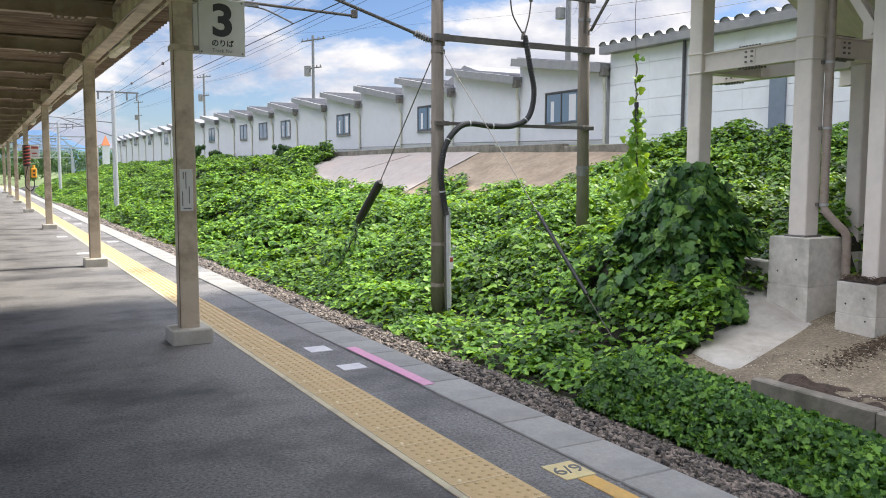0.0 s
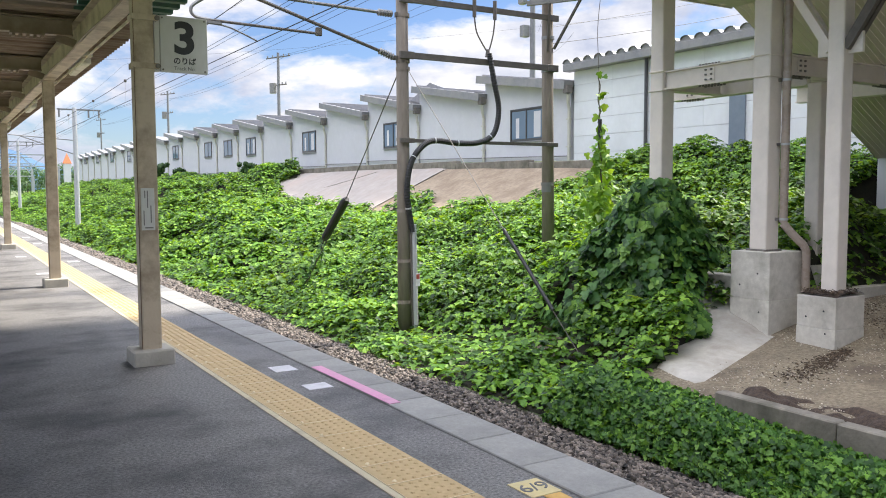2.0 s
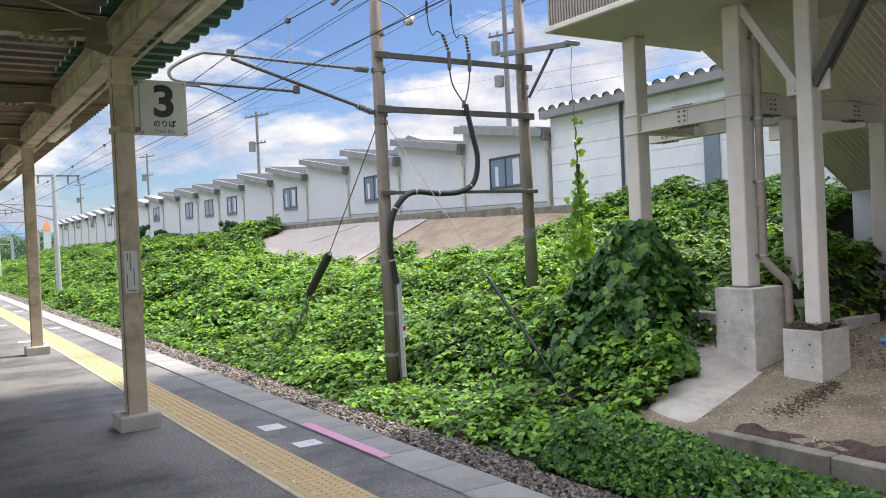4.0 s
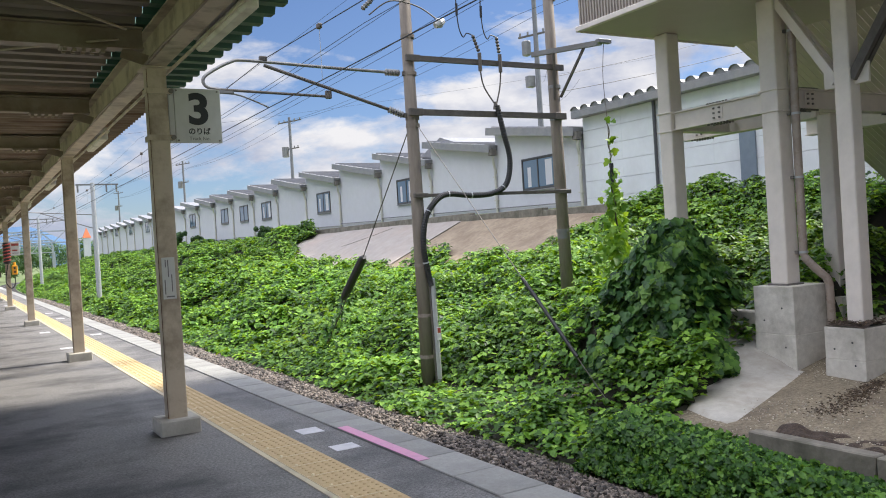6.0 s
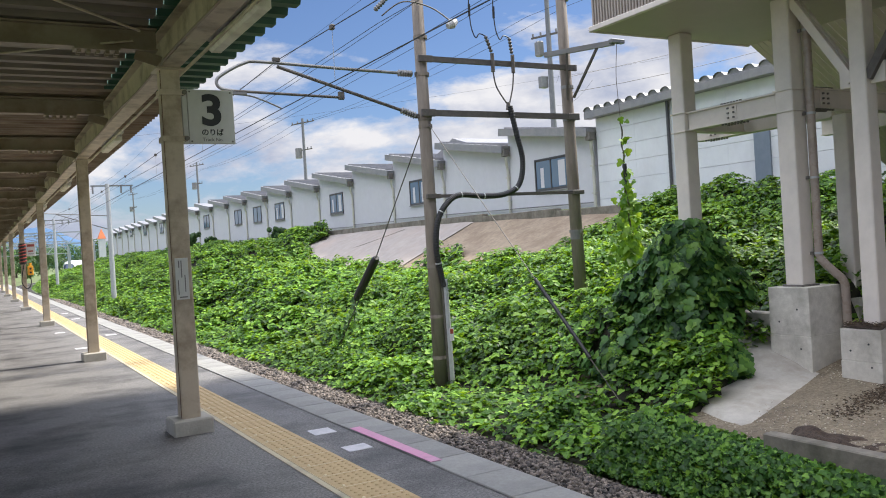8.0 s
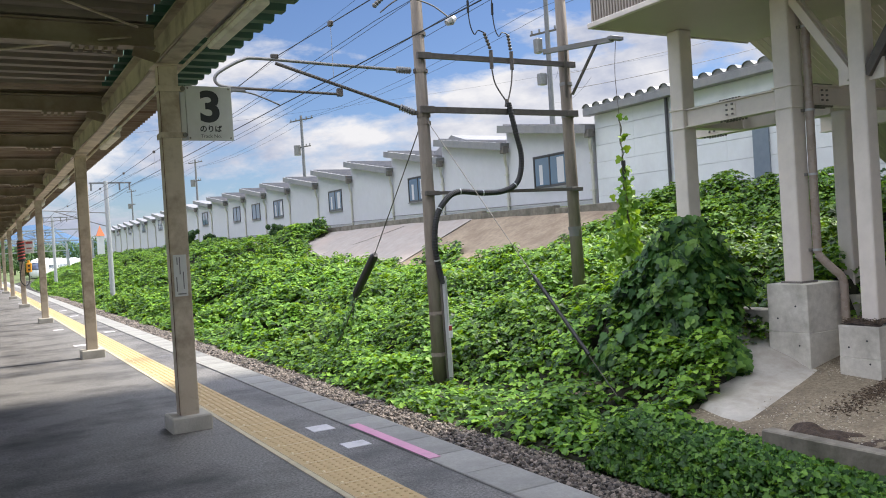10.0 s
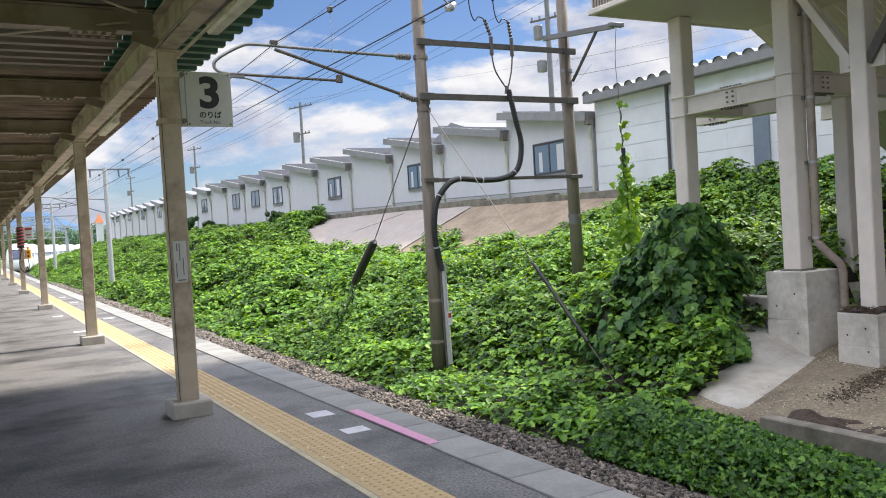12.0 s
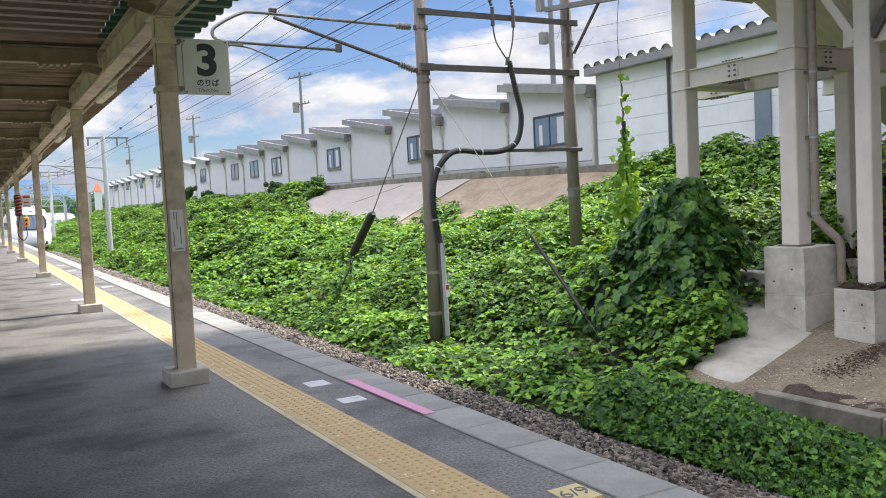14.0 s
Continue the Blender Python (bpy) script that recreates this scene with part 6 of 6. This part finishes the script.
for k in range(1, 182):
    o = new("slab", slab.data)
    o.parent = edging
    o.location = (0, 0.6 + 0.5 * k, random.uniform(-0.002, 0.002))

stones = []
for v in range(6):
    bm = bmesh.new()
    tips = [bm.verts.new(Vector(c) * (0.75 + 0.6 * random.random()) + Vector([random.uniform(-0.35, 0.35) for _ in range(3)])) for c in ((1, 0, 0), (-1, 0, 0), (0, 1, 0), (0, -1, 0), (0, 0, 1), (0, 0, -1))]
    for a, b in ((0, 2), (2, 1), (1, 3), (3, 0)):
        bm.faces.new((tips[a], tips[b], tips[4]))
        bm.faces.new((tips[b], tips[a], tips[5]))
    me = bpy.data.meshes.new("stone")
    bm.to_mesh(me)
    bm.free()
    me.materials.append(M_STONE_OB)
    stones.append(me)
ballast = thing("loose_ballast", (5.4, 10, -1.2), "grey-brown crushed ballast stones beside the track", "ballast", kind="stuff")
r = np.random.default_rng(5)
for k in range(300):
    o = new("stone", stones[k % 6])
    o.parent = ballast
    x, y = 4.9 + 0.8 * r.random(), 4.6 + 2.6 * r.random()
    s = 0.02 + 0.02 * r.random()
    o.matrix_basis = Matrix.Translation(Vector((x, y, -1.13 + 0.03 * r.random() - 0.1 * max(0, x - 5.3))) - ORIGIN[ballast.name]) @ Euler(r.random(3) * 6).to_matrix().to_4x4() @ Matrix.Diagonal((s, s * 1.25, s * 0.8, 1))
V0 = [np.array([v.co[:] for v in me.vertices]) for me in stones]
F0 = np.array([p.vertices[:] for p in stones[0].polygons])
n = 62000
yy = 4.2 + 66 * r.random(n) ** 1.9
xx = 4.75 + 1.05 * r.random(n)
ss = (0.017 + 0.019 * r.random(n)) * (1 + np.clip((yy - 12) / 25, 0, 1.6))
zz = -1.14 - 0.18 * np.maximum(0, xx - 5.35) + 0.055 * r.random(n)
ang = r.random((n, 2)) * 6.28
which = r.integers(0, 6, n)
base = np.stack(V0)[which]
ca, sa, cb, sb_ = np.cos(ang[:, 0]), np.sin(ang[:, 0]), np.cos(ang[:, 1]), np.sin(ang[:, 1])
rx = base[..., 0] * ca[:, None] - base[..., 1] * sa[:, None]
ry = base[..., 0] * sa[:, None] + base[..., 1] * ca[:, None]
ry2 = ry * cb[:, None] - base[..., 2] * sb_[:, None]
rz2 = ry * sb_[:, None] + base[..., 2] * cb[:, None]
co = np.stack([rx * ss[:, None] + xx[:, None], ry2 * ss[:, None] * 1.2 + yy[:, None], rz2 * ss[:, None] * 0.8 + zz[:, None]], -1)
nv = co.shape[1]
F = (F0[None] + (np.arange(n) * nv)[:, None, None]).reshape(-1, 3)
me = bpy.data.meshes.new("stones")
me.vertices.add(n * nv)
me.vertices.foreach_set("co", co.astype(np.float32).ravel())
me.loops.add(len(F) * 3)
me.loops.foreach_set("vertex_index", F.astype(np.int32).ravel())
me.polygons.add(len(F))
me.polygons.foreach_set("loop_start", np.arange(0, len(F) * 3, 3, dtype=np.int32))
me.update(calc_edges=True)
me.materials.append(M_STONE)
mass = new("stones", me)
mass.parent = ballast
mass.location = -ORIGIN[ballast.name]
mass["kind"] = "stuff"

# ---- the train ----
CAR_L = 20.0


def car(first_car):
    """A train car about its middle, on the rails at z 0, running towards -y."""
    c = thing("train_car", (0, 0, 0), "white rounded leading train car with dark windscreen" if first_car else "white train car with dark window band", "train", "train cars")
    bm = bmesh.new()
    sec = [(-1.3, 0.3), (-1.42, 0.7), (-1.45, 1.4), (-1.45, 2.2), (-1.36, 2.85), (-1.08, 3.35), (-0.55, 3.6), (0, 3.66), (0.55, 3.6), (1.08, 3.35), (1.36, 2.85), (1.45, 2.2), (1.45, 1.4), (1.42, 0.7), (1.3, 0.3), (0.7, 0.22), (0, 0.2), (-0.7, 0.22)]

    def front(x, z):
        """The nose's surface: blunt below, raked back above, rounded at the sides."""
        return -10.1 + 1.5 * (abs(x) / 1.45) ** 2.6 + 1.9 * (max(0.0, z - 1.35) / 2.3) ** 1.5 + 0.5 * (max(0.0, 0.8 - z) / 0.6) ** 2

    rows = [[(x, 9.8, z) for x, z in sec]]
    rows.append([(x, front(x, z) if first_car else -9.8, z) for x, z in sec])
    rings = [[bm.verts.new(p) for p in row] for row in rows]
    if first_car:
        for f in (0.93, 0.84, 0.72, 0.56, 0.38, 0.2):
            rings.append([bm.verts.new((x * f, front(x * f, 1.6 + (z - 1.6) * f), 1.6 + (z - 1.6) * f)) for x, z in sec])
    for a, b in zip(rings, rings[1:]):
        for i in range(len(sec)):
            j = (i + 1) % len(sec)
            bm.faces.new((a[i], a[j], b[j], b[i]))
    bm.faces.new(rings[0])
    bm.faces.new(rings[-1][::-1])
    bmesh.ops.recalc_face_normals(bm, faces=bm.faces)
    part("body", bm, M_TRAIN, c, smooth=True)
    part("underframe", box(-1.2, 1.2, -8.2, 8.6, 0.1, 0.4), M_TRAIN_DK, c)
    for y in (-6.6, 6.9):
        part("bogie", box(-1.05, 1.05, y - 1.6, y + 1.6, 0.0, 0.5, 0.05), M_TRAIN_DK, c)
    if first_car:
        g = bmesh.new()
        grid = []
        for z, w in ((1.72, 0.8), (1.85, 1.02), (2.15, 1.12), (2.5, 1.1), (2.8, 0.98), (2.98, 0.72)):
            grid.append([g.verts.new((w * q, front(w * q, z) - 0.05, z)) for q in np.linspace(-1, 1, 9)])
        for a, b in zip(grid, grid[1:]):
            for i in range(8):
                g.faces.new((a[i], a[i + 1], b[i + 1], b[i]))
        bmesh.ops.solidify(g, geom=g.faces[:], thickness=-0.08)
        part("windscreen", g, M_TRAIN_GLASS, c, "dark blue windscreen", smooth=True)
        for q in (-1, 1):
            y = front(0.95, 0.62)
            part("headlight", tube([(0.95 * q, y + 0.1, 0.62), (0.95 * q, y - 0.04, 0.62)], 0.13, 10), M_TRAIN_DK, c, "dark lower light housing")
        part("roof_lamp", box(-0.16, 0.16, front(0, 3.2) - 0.04, front(0, 3.2) + 0.2, 3.14, 3.26, 0.02), M_TRAIN_DK, c)
    for s in (-1, 1):
        for k in range(7 if first_car else 9):
            y = 8.2 - 1.95 * k
            part("window", box(1.435 * s, 1.462 * s, y - 0.75, y + 0.75, 1.7, 2.4, 0.01), M_TRAIN_GLASS, c)
    part("roof_unit", box(-0.9, 0.9, -2, 2.5, 3.55, 3.8, 0.06), M_TRAIN, c)
    return c


lead_car = car(True)
next_car = car(False)
train = [lead_car, next_car] + [copy_thing(next_car, pose(0, 0, 0)) for _ in range(5)]


def on_track(s):
    """Place on the track s metres from the platform's start, along the rails."""
    if s < CURVE_Y:
        return Vector((TRACK_X, s, RAIL_Z))
    a = (s - CURVE_Y) / CURVE_R
    return Vector((TRACK_X + CURVE_R * (1 - math.cos(a)), CURVE_Y + CURVE_R * math.sin(a), RAIL_Z))


def nose(t):
    """How far the train's nose stands up the track at t seconds."""
    return 75.0 + 22.3 * (14.0 - t)


def car_pose(s):
    a, b = on_track(s - 6.7), on_track(s + 6.7)
    d = b - a
    return Matrix.Translation((a + b) / 2) @ pose(0, 0, 0, 0, 0, math.degrees(math.atan2(-d.x, d.y)))


def motions():
    for k, one in enumerate(train):
        walk(one, [(t, car_pose(nose(t) + 10.1 + CAR_L * k)) for t in np.arange(0, 14.01, 0.5).tolist()])


motions()
